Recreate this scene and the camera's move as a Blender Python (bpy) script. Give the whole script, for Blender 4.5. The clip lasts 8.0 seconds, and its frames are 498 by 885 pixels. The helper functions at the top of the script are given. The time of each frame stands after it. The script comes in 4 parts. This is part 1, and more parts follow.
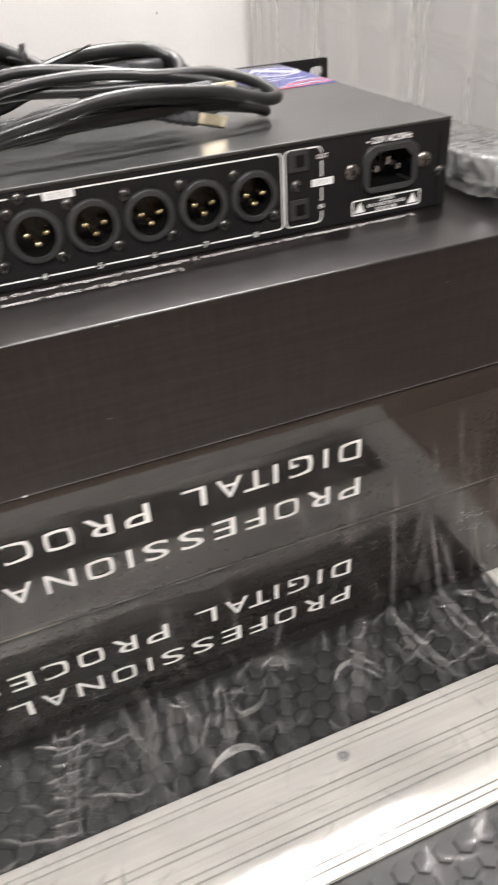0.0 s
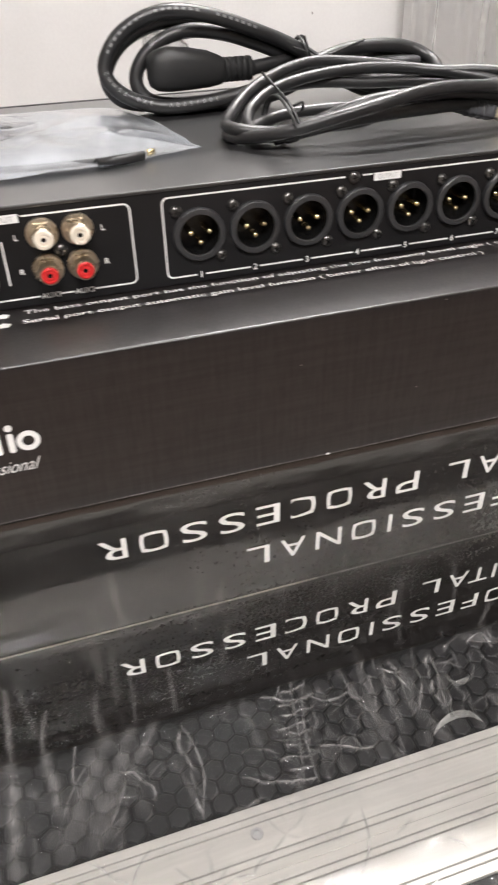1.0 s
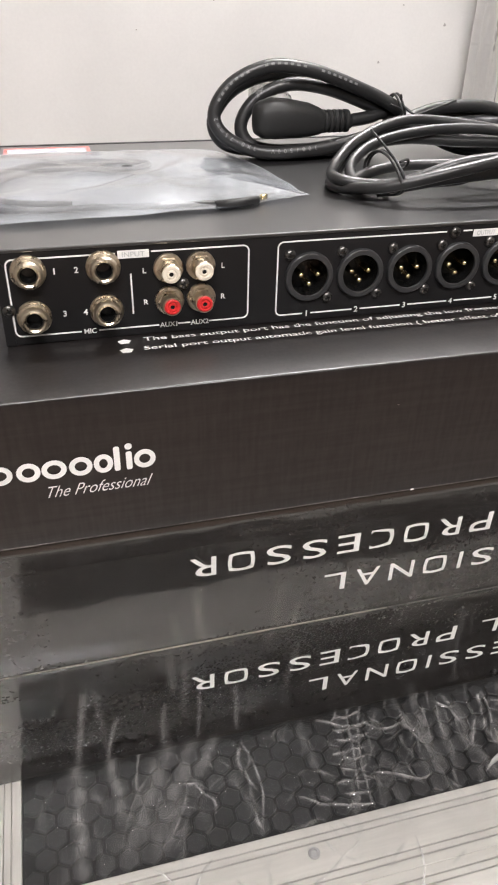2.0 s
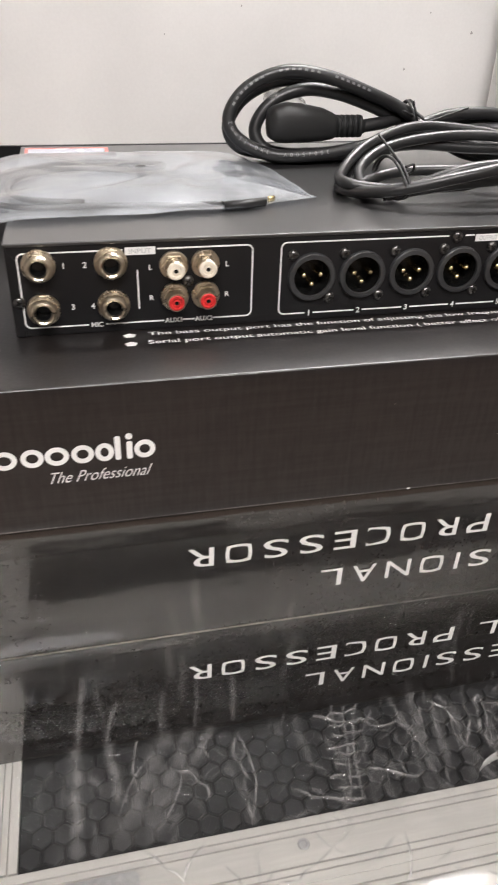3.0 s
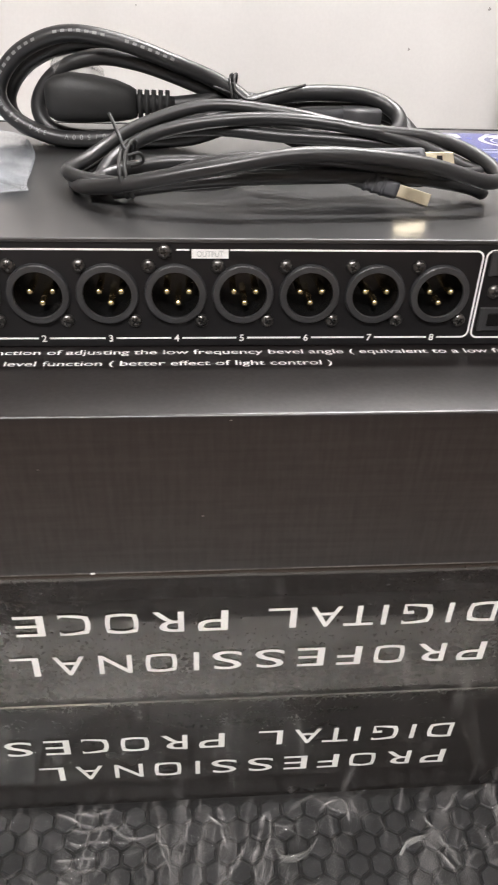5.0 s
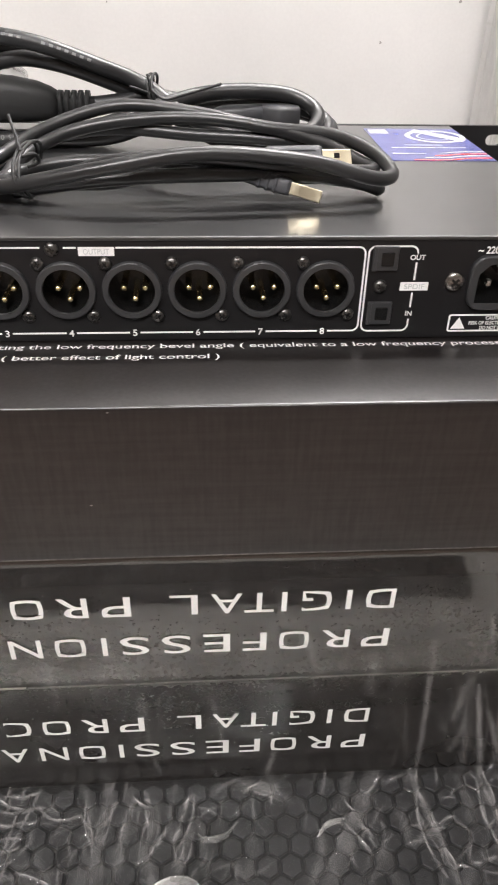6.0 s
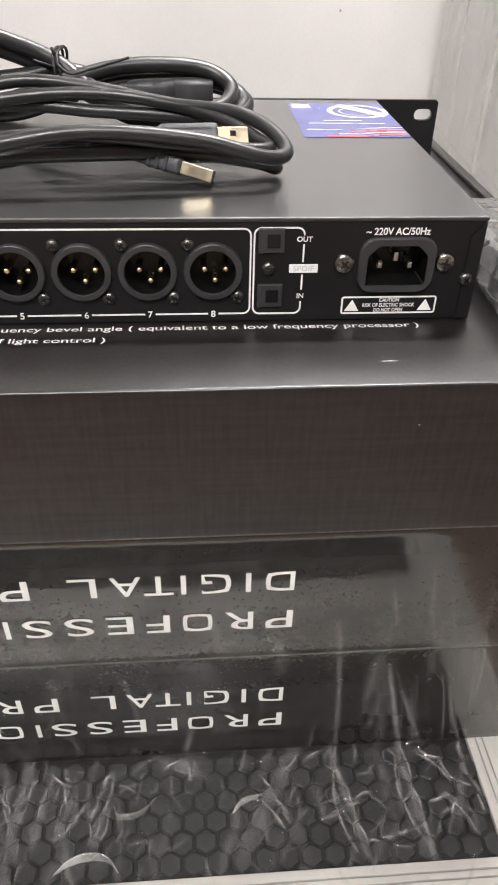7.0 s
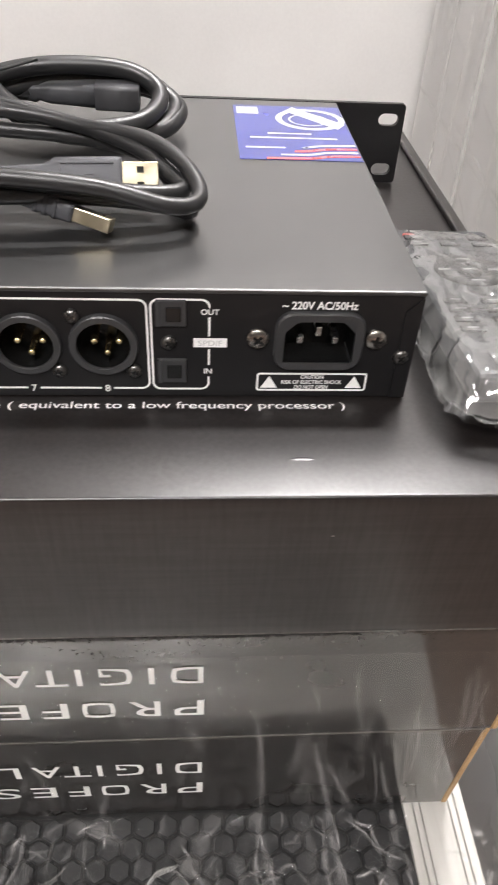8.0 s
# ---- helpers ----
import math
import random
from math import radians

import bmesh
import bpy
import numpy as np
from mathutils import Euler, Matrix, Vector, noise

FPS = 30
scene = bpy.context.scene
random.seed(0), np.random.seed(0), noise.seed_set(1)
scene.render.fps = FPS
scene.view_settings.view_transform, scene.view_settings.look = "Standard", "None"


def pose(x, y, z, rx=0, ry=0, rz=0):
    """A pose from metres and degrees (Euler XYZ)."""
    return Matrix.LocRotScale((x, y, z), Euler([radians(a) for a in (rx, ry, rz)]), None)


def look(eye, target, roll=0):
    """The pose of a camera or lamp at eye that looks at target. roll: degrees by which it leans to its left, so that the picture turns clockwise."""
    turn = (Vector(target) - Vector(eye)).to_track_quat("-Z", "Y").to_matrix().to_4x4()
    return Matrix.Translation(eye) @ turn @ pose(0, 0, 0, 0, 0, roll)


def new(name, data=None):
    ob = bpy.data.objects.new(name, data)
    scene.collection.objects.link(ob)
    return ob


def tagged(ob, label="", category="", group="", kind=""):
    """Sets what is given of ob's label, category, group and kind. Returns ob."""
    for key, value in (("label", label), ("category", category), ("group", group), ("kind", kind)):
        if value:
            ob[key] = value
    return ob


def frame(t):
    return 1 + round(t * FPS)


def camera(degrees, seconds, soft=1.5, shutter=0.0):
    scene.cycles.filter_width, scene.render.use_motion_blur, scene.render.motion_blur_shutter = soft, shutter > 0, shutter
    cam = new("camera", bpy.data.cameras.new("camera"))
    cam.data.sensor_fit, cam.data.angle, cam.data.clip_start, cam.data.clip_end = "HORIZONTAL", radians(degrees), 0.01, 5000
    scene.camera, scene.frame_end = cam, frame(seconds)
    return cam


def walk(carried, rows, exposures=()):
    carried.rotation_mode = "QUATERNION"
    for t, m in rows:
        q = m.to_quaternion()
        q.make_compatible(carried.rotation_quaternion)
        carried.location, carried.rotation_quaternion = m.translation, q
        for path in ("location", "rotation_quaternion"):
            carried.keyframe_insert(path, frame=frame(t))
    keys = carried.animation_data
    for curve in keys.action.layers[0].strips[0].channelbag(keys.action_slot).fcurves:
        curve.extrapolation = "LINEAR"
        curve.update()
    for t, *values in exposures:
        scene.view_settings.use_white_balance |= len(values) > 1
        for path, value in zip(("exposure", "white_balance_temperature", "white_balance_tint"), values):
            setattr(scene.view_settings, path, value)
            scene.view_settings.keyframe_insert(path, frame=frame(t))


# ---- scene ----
cam = camera(37.49, 8.0, soft=1.9, shutter=0.34)
PATH = [
    (0, (-0.02435, 0.00831, 0.39648), (0.54340, 1.53676, -0.76174), -3.89),
    (0.2, (-0.06454, 0.02406, 0.39563), (0.51646, 1.52965, -0.78575), -3.92),
    (0.5, (-0.09154, 0.03050, 0.38757), (0.41340, 1.57129, -0.78333), -3.64),
    (0.7, (-0.10926, 0.02601, 0.39098), (0.37506, 1.58090, -0.76995), -2.83),
    (1, (-0.15067, 0.02339, 0.40052), (0.32998, 1.58842, -0.74824), -1.63),
    (1.2, (-0.17083, 0.02298, 0.40201), (0.33867, 1.59044, -0.73089), -0.42),
    (1.5, (-0.18158, 0.01919, 0.40915), (0.32083, 1.60261, -0.70456), 0.68),
    (1.7, (-0.18629, 0.02175, 0.41198), (0.29342, 1.62302, -0.68612), 0.95),
    (2.8, (-0.19627, 0.00407, 0.41334), (0.21459, 1.63623, -0.66704), 2.21),
    (3, (-0.18271, 0.00587, 0.41398), (0.20830, 1.64317, -0.66599), 1.91),
    (3.3, (-0.15575, 0.01505, 0.41425), (0.17871, 1.66357, -0.66765), 1.49),
    (3.5, (-0.14162, 0.02807, 0.41270), (0.17310, 1.67244, -0.68137), 1.50),
    (3.8, (-0.10025, 0.03432, 0.40577), (0.17639, 1.68884, -0.68327), 1.68),
    (4, (-0.07016, 0.03874, 0.40640), (0.18356, 1.69023, -0.69279), 1.77),
    (4.2, (-0.04734, 0.04727, 0.40209), (0.18002, 1.70767, -0.68942), 1.79),
    (4.5, (-0.02310, 0.06343, 0.39881), (0.17514, 1.71773, -0.70754), 1.98),
    (5, (0.00998, 0.06858, 0.39997), (0.16681, 1.72295, -0.71289), 2.15),
    (5.2, (0.02485, 0.06648, 0.40040), (0.15512, 1.72099, -0.71568), 1.82),
    (6.3, (0.06940, 0.05656, 0.40624), (0.19790, 1.69986, -0.72647), 1.22),
    (6.5, (0.08022, 0.05779, 0.40411), (0.20686, 1.69586, -0.73637), 1.08),
    (6.8, (0.09834, 0.05892, 0.40707), (0.21586, 1.67489, -0.76546), 0.93),
    (7, (0.10108, 0.05859, 0.40893), (0.24669, 1.66265, -0.77672), 1.58),
    (7.3, (0.10770, 0.06943, 0.41659), (0.21500, 1.65592, -0.79647), 1.60),
    (7.5, (0.10595, 0.09593, 0.41822), (0.24257, 1.64388, -0.84082), 2.18),
    (7.8, (0.12438, 0.12010, 0.42621), (0.29386, 1.63456, -0.86904), 3.15),
    (8, (0.14120, 0.12154, 0.43072), (0.29119, 1.63234, -0.87119), 3.61),
]
walk(cam, [(t, look(eye, target, roll)) for t, eye, target, roll in PATH], exposures=((0, .10), (.5, -.02), (1.5, -.02), (3, -.16), (4, -.06), (5, .03), (7, .0), (8, -.03)))

# ---- world and light ----
world = bpy.data.worlds.new("world")
world.use_nodes = True
world.node_tree.nodes["Background"].inputs[0].default_value = (0.9, 0.93, 1.0, 1)
world.node_tree.nodes["Background"].inputs[1].default_value = 0.03
scene.world = world
scene.view_settings.exposure = 0.0
LAMP, TUBE = 69.0, 205.0          # strength of the ceiling panel and of the narrow batten by the wall


# ---- materials ----
def material(name, colour, rough=0.5, metal=0.0, grain=0.0, scale=200.0, bump=0.0, stain=0.0, stain_scale=9.0, coat=0.0, coat_rough=0.05, spec=0.5, stretch=(1, 1, 1), vary=0.0, patchy=0.25):
    """A principled material with fine grain, larger stains and relief, at world size."""
    m = bpy.data.materials.new(name)
    m.use_nodes = True
    nt = m.node_tree
    b = nt.nodes["Principled BSDF"]
    b.inputs["Metallic"].default_value = metal
    b.inputs["Coat Weight"].default_value = coat
    b.inputs["Coat Roughness"].default_value = coat_rough
    b.inputs["Specular IOR Level"].default_value = spec
    geo = nt.nodes.new("ShaderNodeNewGeometry")
    mp = nt.nodes.new("ShaderNodeMapping")
    mp.inputs["Scale"].default_value = stretch
    nt.links.new(geo.outputs["Position"], mp.inputs["Vector"])
    fine = nt.nodes.new("ShaderNodeTexNoise")
    fine.inputs["Scale"].default_value = scale
    fine.inputs["Detail"].default_value = 4
    nt.links.new(mp.outputs[0], fine.inputs["Vector"])
    big = nt.nodes.new("ShaderNodeTexNoise")
    big.inputs["Scale"].default_value = stain_scale
    big.inputs["Detail"].default_value = 6
    nt.links.new(geo.outputs["Position"], big.inputs["Vector"])

    def ranged(src, low, high):
        r = nt.nodes.new("ShaderNodeMapRange")
        r.inputs["From Min"].default_value, r.inputs["From Max"].default_value = 0.3, 0.7
        r.inputs["To Min"].default_value, r.inputs["To Max"].default_value = low, high
        nt.links.new(src, r.inputs["Value"])
        return r.outputs[0]

    def times(a, c):
        n = nt.nodes.new("ShaderNodeMath")
        n.operation = "MULTIPLY"
        nt.links.new(a, n.inputs[0])
        nt.links.new(c, n.inputs[1])
        return n.outputs[0]
    f = times(ranged(fine.outputs["Fac"], 1 - grain, 1 + grain), ranged(big.outputs["Fac"], 1 - stain, 1 + stain))
    if vary:
        info = nt.nodes.new("ShaderNodeObjectInfo")
        r = nt.nodes.new("ShaderNodeMapRange")
        r.inputs["To Min"].default_value, r.inputs["To Max"].default_value = 1 - vary, 1 + vary
        nt.links.new(info.outputs["Random"], r.inputs["Value"])
        f = times(f, r.outputs[0])
    col = nt.nodes.new("ShaderNodeVectorMath")
    col.operation = "SCALE"
    col.inputs[0].default_value = colour
    nt.links.new(f, col.inputs["Scale"])
    nt.links.new(col.outputs[0], b.inputs["Base Color"])
    nt.links.new(ranged(big.outputs["Fac"], max(rough - patchy * rough, 0.02), min(rough + patchy * rough, 1)), b.inputs["Roughness"])
    if bump:
        bm_ = nt.nodes.new("ShaderNodeBump")
        bm_.inputs["Strength"].default_value = bump
        bm_.inputs["Distance"].default_value = 0.0004
        nt.links.new(fine.outputs["Fac"], bm_.inputs["Height"])
        nt.links.new(bm_.outputs[0], b.inputs["Normal"])
    return m


def weave(m, low, high):
    """A faint cloth-like press in laminated board, seen only in its gloss."""
    nt = m.node_tree
    geo = nt.nodes.new("ShaderNodeNewGeometry")
    fields = []
    for stretch in ((1, 1, 0.05), (0.05, 0.05, 1)):
        mp = nt.nodes.new("ShaderNodeMapping")
        mp.inputs["Scale"].default_value = stretch
        nt.links.new(geo.outputs["Position"], mp.inputs["Vector"])
        tex = nt.nodes.new("ShaderNodeTexNoise")
        tex.inputs["Scale"].default_value = 520
        tex.inputs["Detail"].default_value = 3
        nt.links.new(mp.outputs[0], tex.inputs["Vector"])
        fields.append(tex)
    add = nt.nodes.new("ShaderNodeMath")
    add.operation = "ADD"
    for k in (0, 1):
        nt.links.new(fields[k].outputs["Fac"], add.inputs[k])
    r = nt.nodes.new("ShaderNodeMapRange")
    r.inputs["From Min"].default_value, r.inputs["From Max"].default_value = 0.8, 1.2
    r.inputs["To Min"].default_value, r.inputs["To Max"].default_value = low, high
    nt.links.new(add.outputs[0], r.inputs["Value"])
    nt.links.new(r.outputs[0], nt.nodes["Principled BSDF"].inputs["Specular IOR Level"])


def clear(name, tint, haze, gloss, rough, attribute="", fold=0.0, noise_scale=60.0, milk_colour=(0.8, 0.8, 0.78)):
    """Thin clear plastic: see-through, with some milky haze, some gloss, and folds that are milkier."""
    m = bpy.data.materials.new(name)
    m.use_nodes = True
    nt = m.node_tree
    nt.nodes.clear()
    out = nt.nodes.new("ShaderNodeOutputMaterial")
    see = nt.nodes.new("ShaderNodeBsdfTransparent")
    see.inputs[0].default_value = (*tint, 1)
    milk = nt.nodes.new("ShaderNodeBsdfDiffuse")
    milk.inputs[0].default_value = (*milk_colour, 1)
    shine = nt.nodes.new("ShaderNodeBsdfGlossy")
    shine.inputs["Roughness"].default_value = rough
    geo = nt.nodes.new("ShaderNodeNewGeometry")
    tex = nt.nodes.new("ShaderNodeTexNoise")
    tex.inputs["Scale"].default_value = noise_scale
    tex.inputs["Detail"].default_value = 5
    nt.links.new(geo.outputs["Position"], tex.inputs["Vector"])
    r = nt.nodes.new("ShaderNodeMapRange")
    r.inputs["From Min"].default_value, r.inputs["From Max"].default_value = 0.35, 0.75
    r.inputs["To Min"].default_value, r.inputs["To Max"].default_value = haze * 0.4, haze * 1.9
    nt.links.new(tex.outputs["Fac"], r.inputs["Value"])
    haze_out = r.outputs[0]
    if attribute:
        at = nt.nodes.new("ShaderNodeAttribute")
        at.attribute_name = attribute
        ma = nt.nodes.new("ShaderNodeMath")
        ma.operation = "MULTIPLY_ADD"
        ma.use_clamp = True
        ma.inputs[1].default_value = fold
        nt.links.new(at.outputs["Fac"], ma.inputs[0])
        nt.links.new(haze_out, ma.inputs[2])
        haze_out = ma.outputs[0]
    a = nt.nodes.new("ShaderNodeMixShader")
    nt.links.new(haze_out, a.inputs[0])
    nt.links.new(see.outputs[0], a.inputs[1])
    nt.links.new(milk.outputs[0], a.inputs[2])
    fr = nt.nodes.new("ShaderNodeLayerWeight")
    pw = nt.nodes.new("ShaderNodeMath")
    pw.operation = "POWER"
    pw.inputs[1].default_value = 4.0
    nt.links.new(fr.outputs["Facing"], pw.inputs[0])
    mu = nt.nodes.new("ShaderNodeMath")
    mu.operation = "MULTIPLY_ADD"
    mu.use_clamp = True
    mu.inputs[1].default_value = 0.5 * gloss
    mu.inputs[2].default_value = 0.04 * gloss
    nt.links.new(pw.outputs[0], mu.inputs[0])
    c = nt.nodes.new("ShaderNodeMixShader")
    nt.links.new(mu.outputs[0], c.inputs[0])
    nt.links.new(a.outputs[0], c.inputs[1])
    nt.links.new(shine.outputs[0], c.inputs[2])
    nt.links.new(c.outputs[0], out.inputs[0])
    return m


def glow(name, colour, strength):
    m = bpy.data.materials.new(name)
    m.use_nodes = True
    b = m.node_tree.nodes["Principled BSDF"]
    b.inputs["Base Color"].default_value = (*colour, 1)
    b.inputs["Emission Color"].default_value = (*colour, 1)
    b.inputs["Emission Strength"].default_value = strength
    return m


WALL = material("wall_paint", (0.80, 0.785, 0.765), 0.55, grain=0.015, scale=260, bump=0.04, stain=0.075, stain_scale=3.5)
CEIL = material("ceiling_paint", (0.8, 0.8, 0.78), 0.8, grain=0.02, stain=0.02)
FLOOR = material("floor_tile", (0.33, 0.255, 0.21), 0.4, grain=0.08, scale=120, stain=0.15, stain_scale=4)
LIGHT = glow("lamp_diffuser", (1.0, 0.966, 0.962), LAMP)
LIGHT_TUBE = glow("batten_diffuser", (1.0, 0.968, 0.965), TUBE)
PLASTIC_WHITE = material("white_frame", (0.75, 0.75, 0.74), 0.4)
CARTON = material("matt_black_carton", (0.0100, 0.0082, 0.0078), 0.31, grain=0.35, scale=420, bump=0.09, stain=0.10, stain_scale=8, spec=1.0, stretch=(1, 1, 0.35), patchy=0.05, coat=0.2, coat_rough=0.31)
weave(CARTON, 0.46, 0.57)
CARTON_FILM = material("film_covered_carton", (0.0095, 0.0072, 0.0062), 0.30, grain=0.3, scale=500, stain=0.2, stain_scale=12, coat=1.0, coat_rough=0.075, spec=0.12)
CARTON_FILM.node_tree.nodes["Principled BSDF"].inputs["Coat IOR"].default_value = 1.64          # laminate and film together
def wavy_coat(m, scale, depth):
    """The film over the board lies in slow waves, so that what it mirrors wavers."""
    nt = m.node_tree
    geo = nt.nodes.new("ShaderNodeNewGeometry")
    mp = nt.nodes.new("ShaderNodeMapping")
    mp.inputs["Scale"].default_value = (0.6, 1, 1.6)
    tex = nt.nodes.new("ShaderNodeTexNoise")
    tex.inputs["Scale"].default_value = scale
    tex.inputs["Detail"].default_value = 2
    bump = nt.nodes.new("ShaderNodeBump")
    bump.inputs["Strength"].default_value = 1.0
    bump.inputs["Distance"].default_value = depth
    nt.links.new(geo.outputs["Position"], mp.inputs["Vector"])
    nt.links.new(mp.outputs[0], tex.inputs["Vector"])
    nt.links.new(tex.outputs["Fac"], bump.inputs["Height"])
    nt.links.new(bump.outputs[0], nt.nodes["Principled BSDF"].inputs["Coat Normal"])


wavy_coat(CARTON_FILM, 30, .00028)
# worn lower edges of the cartons, lightened to carry their highlight as colour
WORN_GLINT_DIM = material("worn_edge_glint_dim", (0.075, 0.068, 0.062), 0.6, grain=0.4, scale=700, stain=0.5, stain_scale=30)
WORN_GLINT_PALE = material("worn_edge_glint_pale", (0.20, 0.175, 0.15), 0.7, grain=0.4, scale=700, stain=0.5, stain_scale=40)
RAW_BOARD = material("raw_corrugated_board", (0.42, 0.27, 0.13), 0.85, grain=0.25, scale=900, bump=0.4, stain=0.15)
INK = material("white_ink", (0.80, 0.79, 0.77), 0.5, grain=0.04, scale=1500, stain=0.04, stain_scale=60)
DUST = material("pale_dust", (0.22, 0.21, 0.20), 0.9)
INK_DARK = material("faint_grey_ink", (0.46, 0.46, 0.46), 0.5)
STEEL_BLACK = material("black_powder_coat", (0.015, 0.0147, 0.0147), 0.36, grain=0.15, scale=2200, stain=0.06, stain_scale=12, spec=1.0, patchy=0.08, coat=0.6, coat_rough=0.20)
PANEL = material("black_rear_panel", (0.009, 0.0085, 0.009), 0.42, grain=0.15, scale=2200, bump=0.10, stain=0.08, spec=0.3)
SOCKET = material("black_socket_plastic", (0.032, 0.032, 0.033), 0.38, grain=0.1, scale=900, stain=0.08, stain_scale=60)
# near-black: shade painted into recesses, also the colour of the optical shutters
DEEP = material("recess_shade_black", (0.006, 0.006, 0.006), 0.22, grain=0.1, stain=0.05)
GOLD = material("gold_pin", (0.88, 0.72, 0.42), 0.22, metal=1.0, stain=0.1, stain_scale=300)
NICKEL = material("nickel_plate", (0.62, 0.54, 0.42), 0.30, metal=1.0, stain=0.12, stain_scale=200)
SILVER = material("steel_pin", (0.72, 0.71, 0.69), 0.25, metal=1.0, stain=0.1, stain_scale=200)
SCREW = material("dark_screw", (0.12, 0.115, 0.11), 0.30, metal=0.9, stain=0.2, stain_scale=300)
SCREW_BRIGHT = material("bright_screw", (0.30, 0.28, 0.26), 0.25, metal=1.0, stain=0.2, stain_scale=300)
RCA_WHITE = material("cream_plastic", (0.78, 0.70, 0.58), 0.35, stain=0.06, stain_scale=200)
RCA_RED = material("red_plastic", (0.62, 0.03, 0.03), 0.35, stain=0.1, stain_scale=200)
ALUMINIUM = material("satin_aluminium", (0.50, 0.485, 0.455), 0.50, metal=0.2, grain=0.06, scale=400, bump=0.1, stain=0.10, stain_scale=20, stretch=(0.05, 1, 1))
ALUMINIUM_SIDE = material("satin_aluminium_side", (0.50, 0.485, 0.455), 0.50, metal=0.2, grain=0.06, scale=400, bump=0.1, stain=0.10, stain_scale=20, stretch=(1, 0.05, 1))
PLATE_STEEL = material("zinc_plate", (0.42, 0.42, 0.42), 0.4, metal=0.8, grain=0.1, scale=300, stain=0.15, stain_scale=30)
HEXBLACK = material("hex_laminate", (0.019, 0.019, 0.020), 0.48, grain=0.3, scale=1100, bump=0.5, stain=0.2, stain_scale=30, stretch=(1, 3, 1), vary=0.15)
HEXGAP = material("hex_groove", (0.004, 0.004, 0.004), 0.6, grain=0.2)
RUBBER = material("black_pvc", (0.016, 0.016, 0.0165), 0.38, grain=0.08, scale=700, bump=0.06, stain=0.12, stain_scale=40)
RUBBER_MATT = material("black_moulded_plug", (0.011, 0.011, 0.011), 0.55, grain=0.1, scale=900, bump=0.15, stain=0.1)
GREY_PLASTIC = material("grey_moulding", (0.050, 0.050, 0.053), 0.55, grain=0.05, stain=0.08, stain_scale=60)
KEY_PRINT = material("pale_key_print", (0.36, 0.36, 0.36), 0.5, stain=0.1, stain_scale=200)
DARK_GREY = material("dark_grey_moulding", (0.045, 0.046, 0.05), 0.45, grain=0.08, stain=0.1)
PLUG_GREY = material("grey_plug_moulding", (0.044, 0.045, 0.050), 0.58, grain=0.06, scale=900, stain=0.1, stain_scale=60)
SHELL = material("plug_shell", (0.46, 0.41, 0.30), 0.36, metal=1.0, stain=0.08, stain_scale=150)
COVER = clear("pin_cover", (0.9, 0.9, 0.9), 0.25, 1.5, 0.2)
BLUE = material("blue_sticker", (0.030, 0.042, 0.24), 0.22, stain=0.06, stain_scale=60, coat=0.6)
RED = material("red_print", (0.60, 0.07, 0.05), 0.3, stain=0.1, stain_scale=100, coat=0.5)
STICKER_WHITE = material("sticker_white", (0.40, 0.41, 0.46), 0.25, stain=0.05, coat=0.5)
PRINT_GREY = material("cable_print", (0.17, 0.17, 0.17), 0.5)
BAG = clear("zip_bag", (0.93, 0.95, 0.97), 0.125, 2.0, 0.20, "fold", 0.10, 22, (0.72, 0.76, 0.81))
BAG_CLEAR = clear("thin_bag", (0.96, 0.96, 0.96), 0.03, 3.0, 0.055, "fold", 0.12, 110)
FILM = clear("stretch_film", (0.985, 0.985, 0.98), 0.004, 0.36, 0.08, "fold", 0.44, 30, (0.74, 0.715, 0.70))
FLAKE = clear("film_scrap", (0.9, 0.9, 0.88), 0.22, 2.0, 0.2)
CABINET = material("grey_cabinet_panel", (0.74, 0.735, 0.73), 0.3, grain=0.01, scale=60, stain=0.04, stain_scale=2.5, stretch=(1, 1, 0.3))
FILM_WALL = clear("wrapping_film", (0.95, 0.95, 0.95), 0.03, 1.6, 0.18, "fold", 0.80, 4)


# ---- mesh helpers ----
def link(name, bm, mat, parent=None, label="", smooth=False):
    me = bpy.data.meshes.new(name)
    bm.to_mesh(me)
    bm.free()
    me.materials.append(mat)
    if smooth:
        me.polygons.foreach_set("use_smooth", [True] * len(me.polygons))
    ob = new(name, me)
    if parent:
        ob.parent = parent
    if label:
        ob["label"] = label
    return ob


def part(name, bm, mat, parent, label="", smooth=False):
    return link(name, bm, mat, parent, label, smooth)


def thing(name, label, category, group="", kind="", at=(0, 0, 0)):
    ob = new(name)
    ob.location = at
    ob.empty_display_size = 0.02
    return tagged(ob, label, category, group, kind)


def box(lo, hi, bevel=0.0, seg=2):
    bm = bmesh.new()
    bmesh.ops.create_cube(bm, size=1)
    lo, hi = Vector(lo), Vector(hi)
    for v in bm.verts:
        v.co = Vector([(lo[i] + hi[i]) / 2 + v.co[i] * (hi[i] - lo[i]) for i in range(3)])
    if bevel:
        bmesh.ops.bevel(bm, geom=bm.edges[:], offset=bevel, segments=seg, affect="EDGES", profile=0.5)
    return bm


